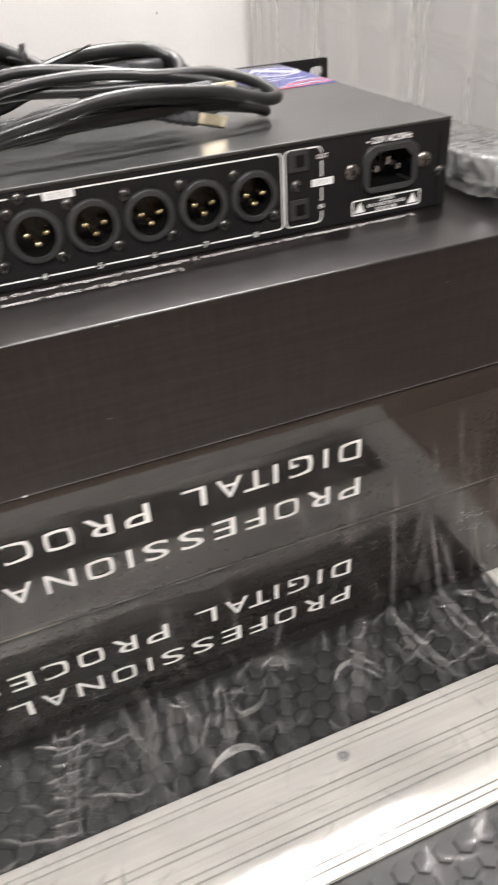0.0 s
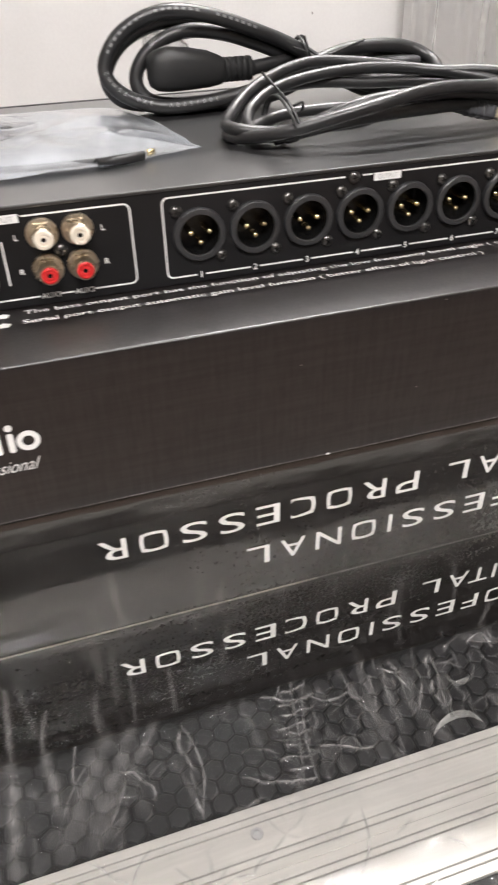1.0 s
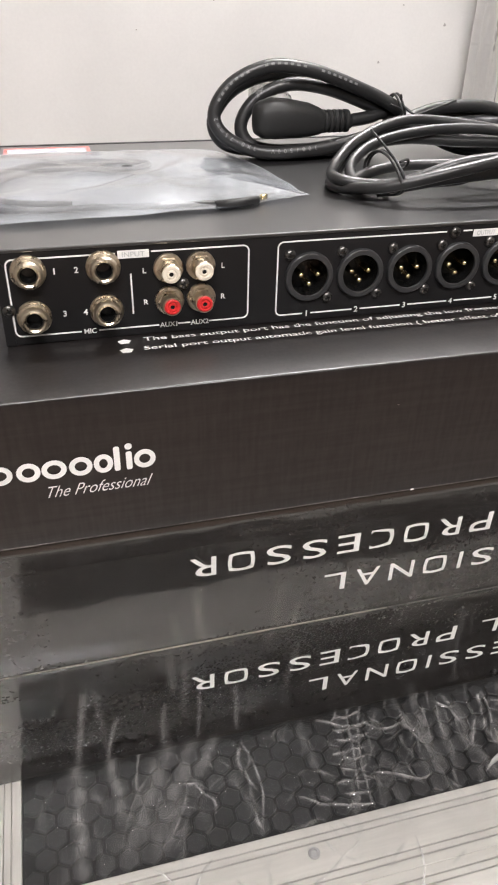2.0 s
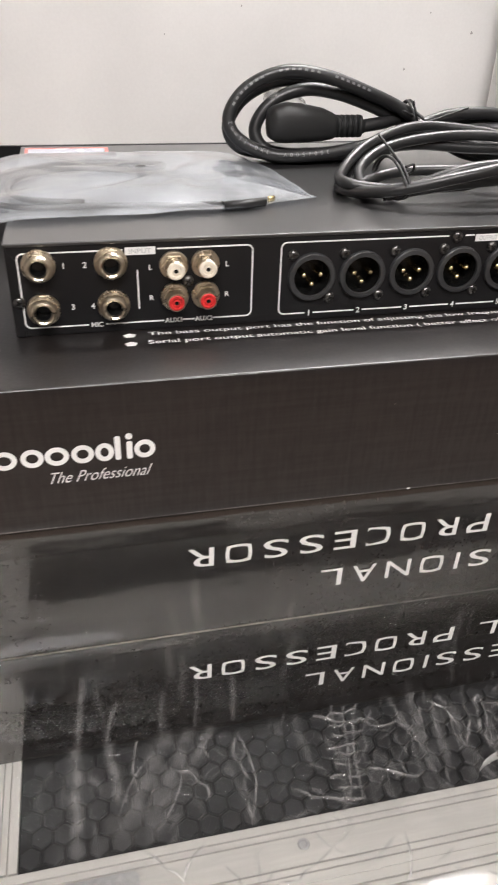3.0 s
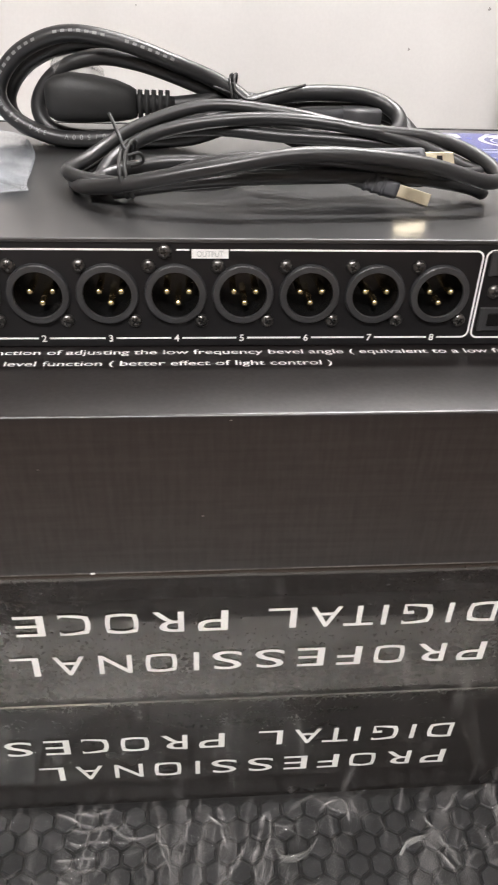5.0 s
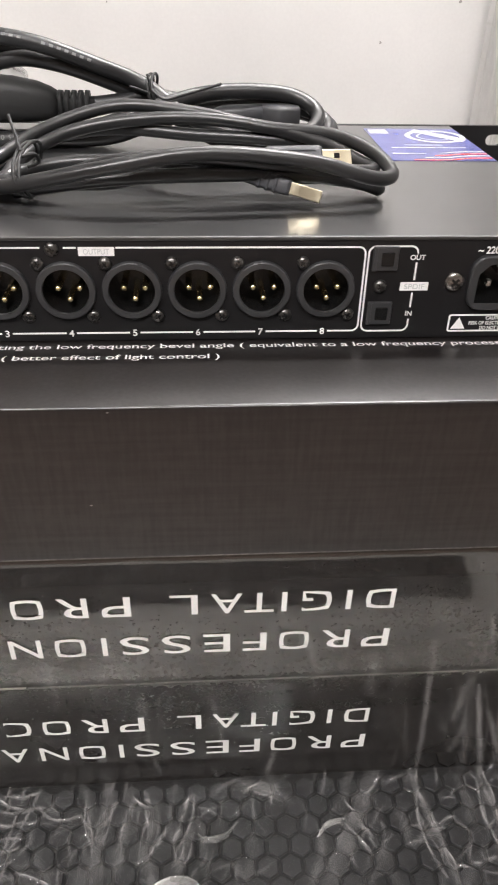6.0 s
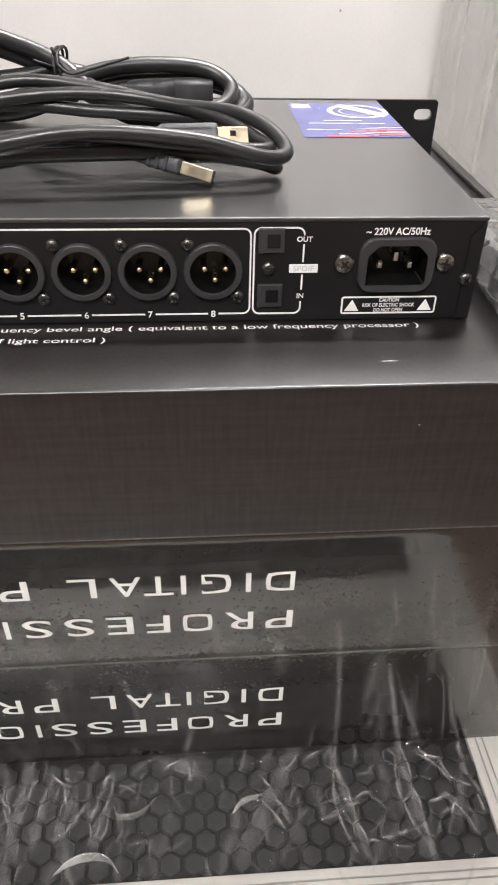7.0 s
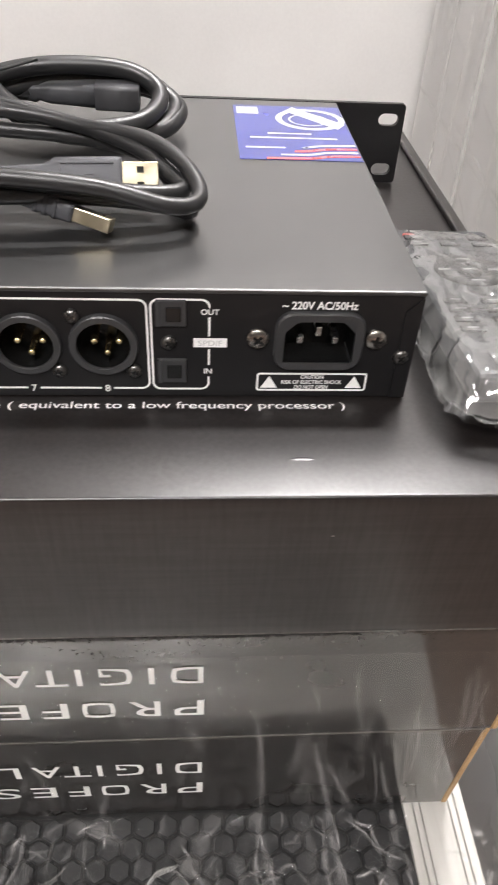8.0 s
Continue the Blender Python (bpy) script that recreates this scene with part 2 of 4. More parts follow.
def lathe(profile, seg=32, closed=False):
    """A turned shape about -y: profile of (radius, height), height towards the viewer."""
    bm = bmesh.new()
    rings = []
    for r, h in profile:
        if r < 1e-7:
            rings.append([bm.verts.new((0, -h, 0))])
        else:
            rings.append([bm.verts.new((r * math.cos(2 * math.pi * i / seg), -h, r * math.sin(2 * math.pi * i / seg))) for i in range(seg)])
    for a, b in zip(rings, rings[1:]):
        for i in range(seg):
            j = (i + 1) % seg
            if len(a) == 1:
                bm.faces.new((a[0], b[j], b[i]))
            elif len(b) == 1:
                bm.faces.new((a[i], a[j], b[0]))
            else:
                bm.faces.new((a[i], a[j], b[j], b[i]))
    bmesh.ops.recalc_face_normals(bm, faces=bm.faces)
    return bm


def shifted(bm, x, y, z):
    bmesh.ops.translate(bm, verts=bm.verts, vec=(x, y, z))
    return bm


def turned(bm, m):
    bmesh.ops.transform(bm, matrix=m, verts=bm.verts)
    return bm


def merge(*parts):
    out = bmesh.new()
    me = bpy.data.meshes.new("temp")
    for bm in parts:
        bm.to_mesh(me)
        bm.free()
        out.from_mesh(me)
        me.clear_geometry()
    bpy.data.meshes.remove(me)
    return out


def smooth_path(points, closed=False, step=8):
    """Catmull-Rom through the points."""
    p = [Vector(q) for q in points]
    n = len(p)
    out = []
    for i in range(n if closed else n - 1):
        a, b, c, d = (p[(i + k) % n] if closed else p[min(max(i + k, 0), n - 1)] for k in (-1, 0, 1, 2))
        for s in range(step):
            t = s / step
            out.append(0.5 * ((2 * b) + (c - a) * t + (2 * a - 5 * b + 4 * c - d) * t * t + (3 * b - a - 3 * c + d) * t ** 3))
    if not closed:
        out.append(p[-1])
    return out


def tube(points, r, seg=12, closed=False, radii=None):
    """A round cable along the points."""
    bm = bmesh.new()
    n = len(points)
    side = None
    rings = []
    for i, q in enumerate(points):
        a = points[(i - 1) % n] if closed or i else q
        b = points[(i + 1) % n] if closed or i < n - 1 else q
        t = (b - a).normalized()
        if side is None:
            side = t.cross(Vector((0, 0.3, 1))).normalized()
        side = (side - t * side.dot(t)).normalized()
        up = t.cross(side)
        rr = radii[i] if radii else r
        rings.append([bm.verts.new(q + rr * (math.cos(2 * math.pi * k / seg) * side + math.sin(2 * math.pi * k / seg) * up)) for k in range(seg)])
    for a, b in list(zip(rings, rings[1:])) + ([(rings[-1], rings[0])] if closed else []):
        for k in range(seg):
            bm.faces.new((a[k], a[(k + 1) % seg], b[(k + 1) % seg], b[k]))
    if not closed:
        bm.faces.new(rings[0][::-1])
        bm.faces.new(rings[-1])
    bmesh.ops.recalc_face_normals(bm, faces=bm.faces)
    return bm


def ribbon(points, w, thick=0.00015, closed=False):
    """A printed line in the local xy plane."""
    bm = bmesh.new()
    p = [Vector((x, y)) for x, y in points]
    n = len(p)
    left, right = [], []
    for i, q in enumerate(p):
        a = p[(i - 1) % n] if closed or i else q
        b = p[(i + 1) % n] if closed or i < n - 1 else q
        d1 = (q - a).normalized() if (q - a).length > 0 else (b - q).normalized()
        d2 = (b - q).normalized() if (b - q).length > 0 else d1
        t = (d1 + d2).normalized()
        nrm = Vector((-t.y, t.x)) / max(0.5, t.dot(d1))
        left.append(bm.verts.new((*(q + nrm * w / 2), thick)))
        right.append(bm.verts.new((*(q - nrm * w / 2), thick)))
    faces = []
    for i in range(n if closed else n - 1):
        j = (i + 1) % n
        faces.append(bm.faces.new((right[i], right[j], left[j], left[i])))
    ret = bmesh.ops.extrude_face_region(bm, geom=faces)
    for v in ret["geom"]:
        if isinstance(v, bmesh.types.BMVert):
            v.co.z -= thick
    bmesh.ops.recalc_face_normals(bm, faces=bm.faces)
    return bm


def arc(cx, cy, r, a0, a1, n=6):
    return [(cx + r * math.cos(radians(a0 + (a1 - a0) * i / n)), cy + r * math.sin(radians(a0 + (a1 - a0) * i / n))) for i in range(n + 1)]


def plate(points, thick):
    """A flat plate in the local xy plane, from z 0 up to its thickness."""
    bm = bmesh.new()
    f = bm.faces.new([bm.verts.new((x, y, 0)) for x, y in points])
    ret = bmesh.ops.extrude_face_region(bm, geom=[f])
    for v in ret["geom"]:
        if isinstance(v, bmesh.types.BMVert):
            v.co.z += thick
    bmesh.ops.recalc_face_normals(bm, faces=bm.faces)
    return bm


def round_rect(x0, y0, x1, y1, r, n=5):
    return arc(x1 - r, y0 + r, r, -90, 0, n) + arc(x1 - r, y1 - r, r, 0, 90, n) + arc(x0 + r, y1 - r, r, 90, 180, n) + arc(x0 + r, y0 + r, r, 180, 270, n)


FACING = Matrix.Rotation(radians(90), 4, "X")          # local xy plane to a face towards -y
FACING_DOWN = Matrix.Rotation(radians(180), 4, "Y") @ FACING


def words(text, width, height, thick=0.00012, spacing=1.0, weight=0.0, shear=0.0):
    """Lettering in the local xy plane, centred, scaled to a width and a height over all."""
    cu = bpy.data.curves.new("lettering", "FONT")
    cu.body = text
    cu.space_character = spacing
    cu.offset = weight
    cu.shear = shear
    cu.resolution_u = 4
    ob = bpy.data.objects.new("lettering", cu)
    me = ob.to_mesh()
    bm = bmesh.new()
    bm.from_mesh(me)
    ob.to_mesh_clear()
    bpy.data.objects.remove(ob)
    bpy.data.curves.remove(cu)
    xs, ys = [v.co.x for v in bm.verts], [v.co.y for v in bm.verts]
    cx, cy, w, h = (min(xs) + max(xs)) / 2, (min(ys) + max(ys)) / 2, max(xs) - min(xs), max(ys) - min(ys)
    sy = height / h
    sx = width / w if width else sy
    for v in bm.verts:
        v.co = Vector(((v.co.x - cx) * sx, (v.co.y - cy) * sy, thick))
    return bm


def squared(bm, half=0):
    """Pushes the round bowls of a letter out towards a square; half: only its right side."""
    xs, ys = [v.co.x for v in bm.verts], [v.co.y for v in bm.verts]
    cx, cy, w, h = (min(xs) + max(xs)) / 2, (min(ys) + max(ys)) / 2, (max(xs) - min(xs)) / 2, (max(ys) - min(ys)) / 2
    for v in bm.verts:
        a, b = (v.co.x - cx) / w, (v.co.y - cy) / h
        if half and a < 0.1:
            continue
        k = max(abs(a), abs(b)) / max(1e-6, math.hypot(a, b))
        f = 1 + 0.62 * (1 / max(k, .72) - 1)
        v.co.x, v.co.y = cx + a * f * w, cy + b * f * h
        v.co.x, v.co.y = cx + max(-w, min(w, v.co.x - cx)), cy + max(-h, min(h, v.co.y - cy))
    return bm


LETTER_WIDE = {"I": .0024, "O": .0142, "N": .0148, "A": .0140, "L": .0125, "E": .0126, "F": .0112, "P": .0130}
CLOSER = {"OI": .0016, "IS": .0012, "IO": .0014, "DI": .0007, "IG": .0007, "GI": .0010, "IT": -.0026, "TA": -.0050}


def wide_words(text, width, height):
    """Wide square lettering, loosely spaced."""
    out, x = [], 0.0
    for c, after in zip(text, text[1:] + " "):
        if c == " ":
            x += .0114
            continue
        w = LETTER_WIDE.get(c, .0134)
        g = words(c, w, height, weight=-.002 if c in "IL" else .002)
        if c in "OCG":
            squared(g)
        if c in "DPR":
            squared(g, 1)
        out.append(shifted(g, x + w / 2, 0, 0))
        x += w + .0060 + CLOSER.get(c + after, 0)
    x -= .0060
    bm = merge(*out)
    for v in bm.verts:
        v.co.x = (v.co.x - x / 2) * width / x
    return bm


# ---- the room ----
X0, X1, Y0, Y1, ZF, ZC = -3.4, 3.2, -4.6, 1.13, -0.62, 1.85
for name, lo, hi, mat, label in (
        ("floor", (X0 - .1, Y0 - .1, ZF - .1), (X1 + .1, Y1 + .1, ZF), FLOOR, "brown tiled floor below the cases"),
        ("ceiling", (X0 - .1, Y0 - .1, ZC), (X1 + .1, Y1 + .1, ZC + .1), CEIL, "plain white ceiling with two lit panels"),
        ("wall_north", (X0 - .1, Y1, ZF), (X1 + .1, Y1 + .1, ZC), WALL, "off-white painted wall with small marks"),
        ("wall_south", (X0 - .1, Y0 - .1, ZF), (X1 + .1, Y0, ZC), WALL, "off-white painted wall"),
        ("wall_west", (X0 - .1, Y0, ZF), (X0, Y1, ZC), WALL, "off-white painted wall"),
        ("wall_east", (X1, Y0, ZF), (X1 + .1, Y1, ZC), WALL, "off-white painted wall")):
    tagged(link(name, box(lo, hi), mat), label, name.split("_")[0], "", "structure")


def ceiling_light(x, y, long, half, mat, label):
    t = thing("ceiling_light", label, "lamp", "ceiling lights", at=(x, y, ZC))
    part("diffuser", box((-long, -half, -.02), (long, half, -.008)), mat, t)
    e, w = half + .02, long + .02
    for lo, hi in (((-w, -e, -.03), (w, -half, 0)), ((-w, half, -.03), (w, e, 0)), ((-w, -half, -.03), (-long, half, 0)), ((long, -half, -.03), (w, half, 0))):
        part("frame", box(lo, hi, 0.003), PLASTIC_WHITE, t)


ceiling_light(0.48, 0.97, .30, .07, LIGHT_TUBE, "short white lit ceiling batten near the wall")
ceiling_light(-0.25, -0.9, .60, .15, LIGHT, "white rectangular lit ceiling panel")

# small marks on the wall
marks = thing("wall_mark", "small grey scuff marks on the painted wall", "mark", at=(0, Y1, 0))
SCUFF = material("scuff", (0.42, 0.40, 0.38), 0.8)
for x, z, w in ((0.398, 0.348, .0028), (0.33, 0.372, .0014), (0.055, 0.375, .0016), (0.30, 0.30, .0022), (-.05, .34, .0012)):
    part("scuff", turned(plate([(w * math.cos(a) * (.6 + .4 * math.sin(3 * a + w * 900)), .8 * w * math.sin(a)) for a in np.linspace(0, 2 * math.pi, 12)[:-1]], .0004), Matrix.Translation((x, -.0005, z)) @ FACING), SCUFF, marks)


# ---- film sheets with folds ----
def film_sheet(place, wide, long, nu, nv, folds, rough=0.0, veil=0.0, wave=1.0):
    """A sheet over a, b in metres; place(A, B, lift) gives the points; folds are ridges (a0, b0, a1, b1, width, height, density)."""
    av, bv = np.linspace(wide[0], wide[1], nu), np.linspace(long[0], long[1], nv)
    lift, milky = np.zeros((nv, nu)), np.zeros((nv, nu))
    for a0, b0, a1, b1, w, h, dense in folds:
        bow = 0.16 * wave * math.hypot(a1 - a0, b1 - b0) * math.sin(a0 * 9000 + b1 * 7000) * (w < .0015)
        wide_by = 4 * w + abs(bow)
        i0, i1 = np.searchsorted(av, (min(a0, a1) - wide_by, max(a0, a1) + wide_by))
        j0, j1 = np.searchsorted(bv, (min(b0, b1) - wide_by, max(b0, b1) + wide_by))
        if i1 <= i0 or j1 <= j0:
            continue
        A, B = np.meshgrid(av[i0:i1], bv[j0:j1])
        da, db = a1 - a0, b1 - b0
        size = math.hypot(da, db) + 1e-9
        t = np.clip(((A - a0) * da + (B - b0) * db) / size ** 2, 0, 1)
        wob = 0.35 * wave * w * np.sin(t * size * 260 + a0 * 900) + bow * np.sin(math.pi * t)
        off = ((A - a0) * db - (B - b0) * da) / size
        d = np.abs(off + wob) + np.maximum(0, np.hypot(A - a0 - t * da, B - b0 - t * db) - np.abs(off))
        k = np.exp(-(d / w) ** 2) * np.clip(1.4 - 1.8 * abs(t - .5), 0, 1)
        lift[j0:j1, i0:i1] += h * k
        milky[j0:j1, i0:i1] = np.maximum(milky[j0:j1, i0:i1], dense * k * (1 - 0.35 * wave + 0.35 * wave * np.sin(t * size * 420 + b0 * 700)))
    A, B = np.meshgrid(av, bv)
    if rough:
        for k, (fa, fb) in enumerate(((61, 87), (113, 149), (231, 197))):
            lift += rough / (k + 1) * np.sin(A * fa + 3 * np.sin(B * fb * .6) + k) * np.sin(B * fb + 2 * np.sin(A * fa * .7))
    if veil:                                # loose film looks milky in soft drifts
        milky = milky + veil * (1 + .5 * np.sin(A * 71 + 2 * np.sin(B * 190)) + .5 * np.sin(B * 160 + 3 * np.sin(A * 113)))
    verts = np.stack(place(A, B, lift), -1).reshape(-1, 3)
    idx = np.arange(nu * nv).reshape(nv, nu)
    faces = np.stack([idx[:-1, :-1], idx[:-1, 1:], idx[1:, 1:], idx[1:, :-1]], -1).reshape(-1, 4)
    me = bpy.data.meshes.new("film")
    me.from_pydata(verts.tolist(), [], faces.tolist())
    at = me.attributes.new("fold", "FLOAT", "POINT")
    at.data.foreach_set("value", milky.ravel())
    me.polygons.foreach_set("use_smooth", [True] * len(me.polygons))
    return me


# ---- flight cases ----
RAIL_PROFILE = [(0, -.030), (0, .0013), (.0003, .0016)]
for groove in (.0056, .0097, .0265, .0306):          # narrow grooves
    RAIL_PROFILE += [(groove - .0006, .0016), (groove - .0004, .0012), (groove - .0003, -.0004), (groove + .0003, -.0004), (groove + .0004, .0012), (groove + .0006, .0016)]
RAIL_PROFILE += [(.0357, .0016), (.0360, .0013), (.0360, -.030)]


def rail(length):
    """A grooved aluminium edge along x from 0 to its length, its width along y."""
    bm = bmesh.new()
    a = [bm.verts.new((0, y, z)) for y, z in RAIL_PROFILE]
    b = [bm.verts.new((length, y, z)) for y, z in RAIL_PROFILE]
    for i in range(len(a) - 1):
        bm.faces.new((a[i], b[i], b[i + 1], a[i + 1]))
    bm.faces.new(a)
    bm.faces.new(b[::-1])
    bmesh.ops.recalc_face_normals(bm, faces=bm.faces)
    return bm


def rivet():
    return turned(lathe([(.0034, 0), (.0034, .0004), (.0029, .0009), (.0021, .0009), (.0016, .0002), (0, .0001)], 20), Matrix.Rotation(radians(-90), 4, "X"))


def flight_case(x0, x1, y0, y1, rivets, label):
    t = thing("flight_case", label, "case", "flight cases", at=((x0 + x1) / 2, (y0 + y1) / 2, ZF))
    ox, oy = (x0 + x1) / 2, (y0 + y1) / 2

    def add(name, bm, mat, lab="", sm=False):
        return part(name, shifted(bm, -ox, -oy, -ZF), mat, t, lab, sm)
    add("body", box((x0 + .002, y0 + .002, ZF + .001), (x1 - .002, y1 - .002, -.0012)), HEXGAP)
    add("front_rail", shifted(rail(x1 - x0), x0, y0, 0), ALUMINIUM)
    add("back_rail", shifted(turned(rail(x1 - x0), Matrix.Diagonal((1, -1, 1, 1))), x0, y1, 0), ALUMINIUM)
    side = turned(rail(y1 - y0 - .074), Matrix.Rotation(radians(90), 4, "Z"))
    add("side_rail", shifted(side, x1, y0 + .037, 0), ALUMINIUM_SIDE)
    side = turned(rail(y1 - y0 - .074), Matrix.Rotation(radians(-90), 4, "Z"))
    add("side_rail", shifted(side, x0, y1 - .037, 0), ALUMINIUM_SIDE)
    for x, y in rivets:
        add("rivet", shifted(rivet(), x, y, .0016), PLATE_STEEL)
    return t


case = flight_case(-.285, .297, .196, .76, ((-.284 + .022, .231), (-.093, .217), (.098, .217), (.279, .217), (.280, .36), (-.268, .36)), "black hex-textured flight case with grooved aluminium edges under the cartons")
front_case = flight_case(-.285, .297, .064, .19592, ((-.093, .178), (.099, .178)), "second flight case with aluminium edges butted against the first")
part("corner_plate", shifted(turned(plate(round_rect(-.285, .1965, -.185, .2205, .003), .0016), Matrix.Translation((0, 0, .0018))), -.006, -.478, -ZF), PLATE_STEEL, case, "grey zinc corner plate")

# ---- cartons ----
def carton(name_label, x0, x1, y0, y1, z0, z1, mat, group="stacked cartons", soft_edge=.0022, lean=0.0):
    t = thing("cardboard_box", name_label, "box", group, at=((x0 + x1) / 2, (y0 + y1) / 2, z0))
    bm = box((x0, y0, z0), (x1, y1, z1))
    bmesh.ops.subdivide_edges(bm, edges=bm.edges[:], cuts=12, use_grid_fill=True)
    for v in bm.verts:       # board is never quite flat
        n = noise.noise(v.co * 5 + Vector((z0 * 50, 0, 0)))
        if abs(v.co.y - y0) < 1e-5:
            v.co.y += .0002 * n + lean * (z1 - z0) * (.5 - (v.co.z - z0) / (z1 - z0))
        if abs(v.co.z - z1) < 1e-5:
            v.co.z += .0004 * n
    edges = [e for e in bm.edges if len(e.link_faces) == 2 and e.calc_face_angle(0) > 0.8]
    bmesh.ops.bevel(bm, geom=edges, offset=soft_edge, segments=4, affect="EDGES", profile=0.5)
    shifted(bm, -(x0 + x1) / 2, -(y0 + y1) / 2, -z0)
    part("carton", bm, mat, t, "", True)
    return t


def onto(t, name, bm, mat, at, m=FACING, label=""):
    """A piece laid on a thing at a place in the room."""
    ob = part(name, bm, mat, t, label)
    ob.matrix_local = Matrix.Translation(Vector(at) - t.location) @ m
    return ob


LEAN_LOW, LEAN_MID = .052, .026          # the fronts overhang a little towards the top
box_low = carton("film-wrapped black carton printed upside down, at the bottom of the stack", -.283, .285, .2975, .66, .0014, .1010, CARTON_FILM, lean=LEAN_LOW)
box_mid = carton("film-wrapped black carton printed upside down, in the middle of the stack", -.283, .285, .2905, .655, .1014, .1900, CARTON_FILM, lean=LEAN_MID)
box_top = carton("matt black carton with white printed mark, under the rack unit", -.284, .286, .2868, .65, .1904, .2650, CARTON, soft_edge=.0012)
for t, y, zc, lean, z1, z2 in ((box_mid, .29015, .1457, LEAN_MID, .1585, .1315), (box_low, .29715, .0512, LEAN_LOW, .0625, .0375)):
    tip = Matrix.Rotation(math.atan(lean), 4, "X") @ FACING_DOWN
    onto(t, "lettering", wide_words("DIGITAL PROCESSOR", .290, .0128), INK, (0, y + lean * (zc - z1), z1), tip)
    onto(t, "lettering", wide_words("PROFESSIONAL", .217, .0128), INK, (.037, y + lean * (zc - z2), z2), tip)
for t, y, z0, z1, lean in ((box_mid, .2905, .1014, .1900, LEAN_MID), (box_low, .2975, .0014, .1010, LEAN_LOW)):
    edge = box((.2830, y - .0007, z0 + .0015), (.2860, y + .0020, z1 - .0015), .0006)
    for v in edge.verts:
        v.co.y += lean * ((z0 + z1) / 2 - v.co.z)
    onto(t, "worn_edge", edge, RAW_BOARD, t.location, Matrix.Translation(-t.location), "worn brown board edge")

# mark of the maker as plain shapes, and its script line
LOGO_Z = .2312
for x, wide in ((-.2252, .0042), (-.2134, .0038), (-.2028, .0041), (-.1916, .0038), (-.1820, .0030), (-.1641, .0036)):
    onto(box_top, "mark", ribbon([(wide * math.cos(a), .0036 * math.sin(a)) for a in np.linspace(0, 2 * math.pi, 25)[:-1]], .0023, closed=True), INK, (x, .2863, LOGO_Z))
for x, wide, low, high in ((-.2365, .0036, -.0047, .0078), (-.1761, .0013, -.0047, .0078), (-.1709, .0013, -.0047, .0046)):
    onto(box_top, "mark", plate(round_rect(-wide, low, wide, high, .0010), .00012), INK, (x, .2863, LOGO_Z))
onto(box_top, "mark", plate(arc(0, 0, .0016, 0, 360, 14)[:-1], .00012), INK, (-.1709, .2863, LOGO_Z + .0072))
onto(box_top, "lettering", words("The Professional", .046, .0060, weight=-.006, shear=0.55), INK, (-.184, .2863, .2198))
# printed warning on the top
onto(box_top, "lettering", words("The bass output port has the function of adjusting the low frequency bevel angle ( equivalent to a low frequency processor )", .353, .0052, weight=.006), INK, (.0205, .3335, .2655), Matrix.Identity(4))
onto(box_top, "lettering", words("Serial port output automatic gain level function ( better effect of light control )", .223, .0052, weight=.006), INK, (-.0455, .3240, .2655), Matrix.Identity(4))
for y in (.3335, .3240):
    onto(box_top, "bullet", plate([(.0032 * math.cos(radians(90 + 72 * k)), .0024 * math.sin(radians(90 + 72 * k))) for k in range(5)], .0002), INK, (-.165, y, .2653), Matrix.Identity(4))
# small chips on the lower edge
for x in (-.030,):
    onto(box_top, "chip", plate([(-.0012, 0), (-.0003, -.0004), (.0009, -.0001), (.0006, .0006), (-.0007, .0005)], .0002), INK, (x, .2866, .1912))
# specks of dust on the front
for x, z in ((-0.045, 0.243), (0.024, 0.263), (0.014, 0.22), (0.188, 0.247), (-0.045, 0.243)):
    onto(box_top, "speck", plate([(-.0006, 0), (-.0001, -.0003), (.0005, -.0001), (.0002, .0003)], .0002), DUST, (x, .2864, z))
# folded lid edge on the right
onto(box_top, "lid_edge", box((.2800, .455, .2650), (.2862, .648, .2685), .0012), CARTON, box_top.location, Matrix.Translation(-box_top.location), "folded lid edge")
swelling = turned(lathe([(.0050, -.0003), (.0042, -.00024), (.0030, -.00016), (.0015, -.00010), (0, -.00008)], 28), Matrix.Rotation(radians(-90), 4, "X"))
for v in swelling.verts:
    v.co.y = .22 * v.co.y - .06 * abs(v.co.x)
onto(box_top, "dent", swelling, CARTON, (.178, .3055, .2652), Matrix.Identity(4)).data.shade_smooth()
# thin strips on the worn lower edges, the bright line of highlight painted in
onto(box_top, "rubbed_edge", box((-.280, .28655, .1909), (.282, .2878, .1915), .0002), WORN_GLINT_DIM, box_top.location, Matrix.Translation(-box_top.location), "rubbed lower edge with its highlight painted in")
onto(box_mid, "rubbed_edge", box((-.029, .2913, .1019), (.281, .2926, .1025), .0002), WORN_GLINT_DIM, box_mid.location, Matrix.Translation(-box_mid.location), "rubbed lower edge with its highlight painted in")
onto(box_mid, "rubbed_edge", box((-.282, .2912, .1019), (-.030, .2926, .1027), .0003), WORN_GLINT_PALE, box_mid.location, Matrix.Translation(-box_mid.location), "rubbed lower edge with a pale painted highlight")

# ---- the rack unit ----
DX0, DX1, DY0, DY1, DZ0, DZ1 = -.2175, .2205, .3400, .5530, .2656, .3100
rack = thing("rack_processor", "black one-unit rack audio processor lying with its rear panel forward", "audio processor", at=(0, .45, DZ0))


def on_rack(name, bm, mat, at=(0, 0, 0), m=None, label="", smooth=False, parent=None):
    ob = part(name, bm, mat, parent or rack, label, smooth)
    ob.matrix_local = Matrix.Translation(Vector(at) - (Vector() if parent else rack.location)) @ (m or Matrix.Identity(4))
    return ob


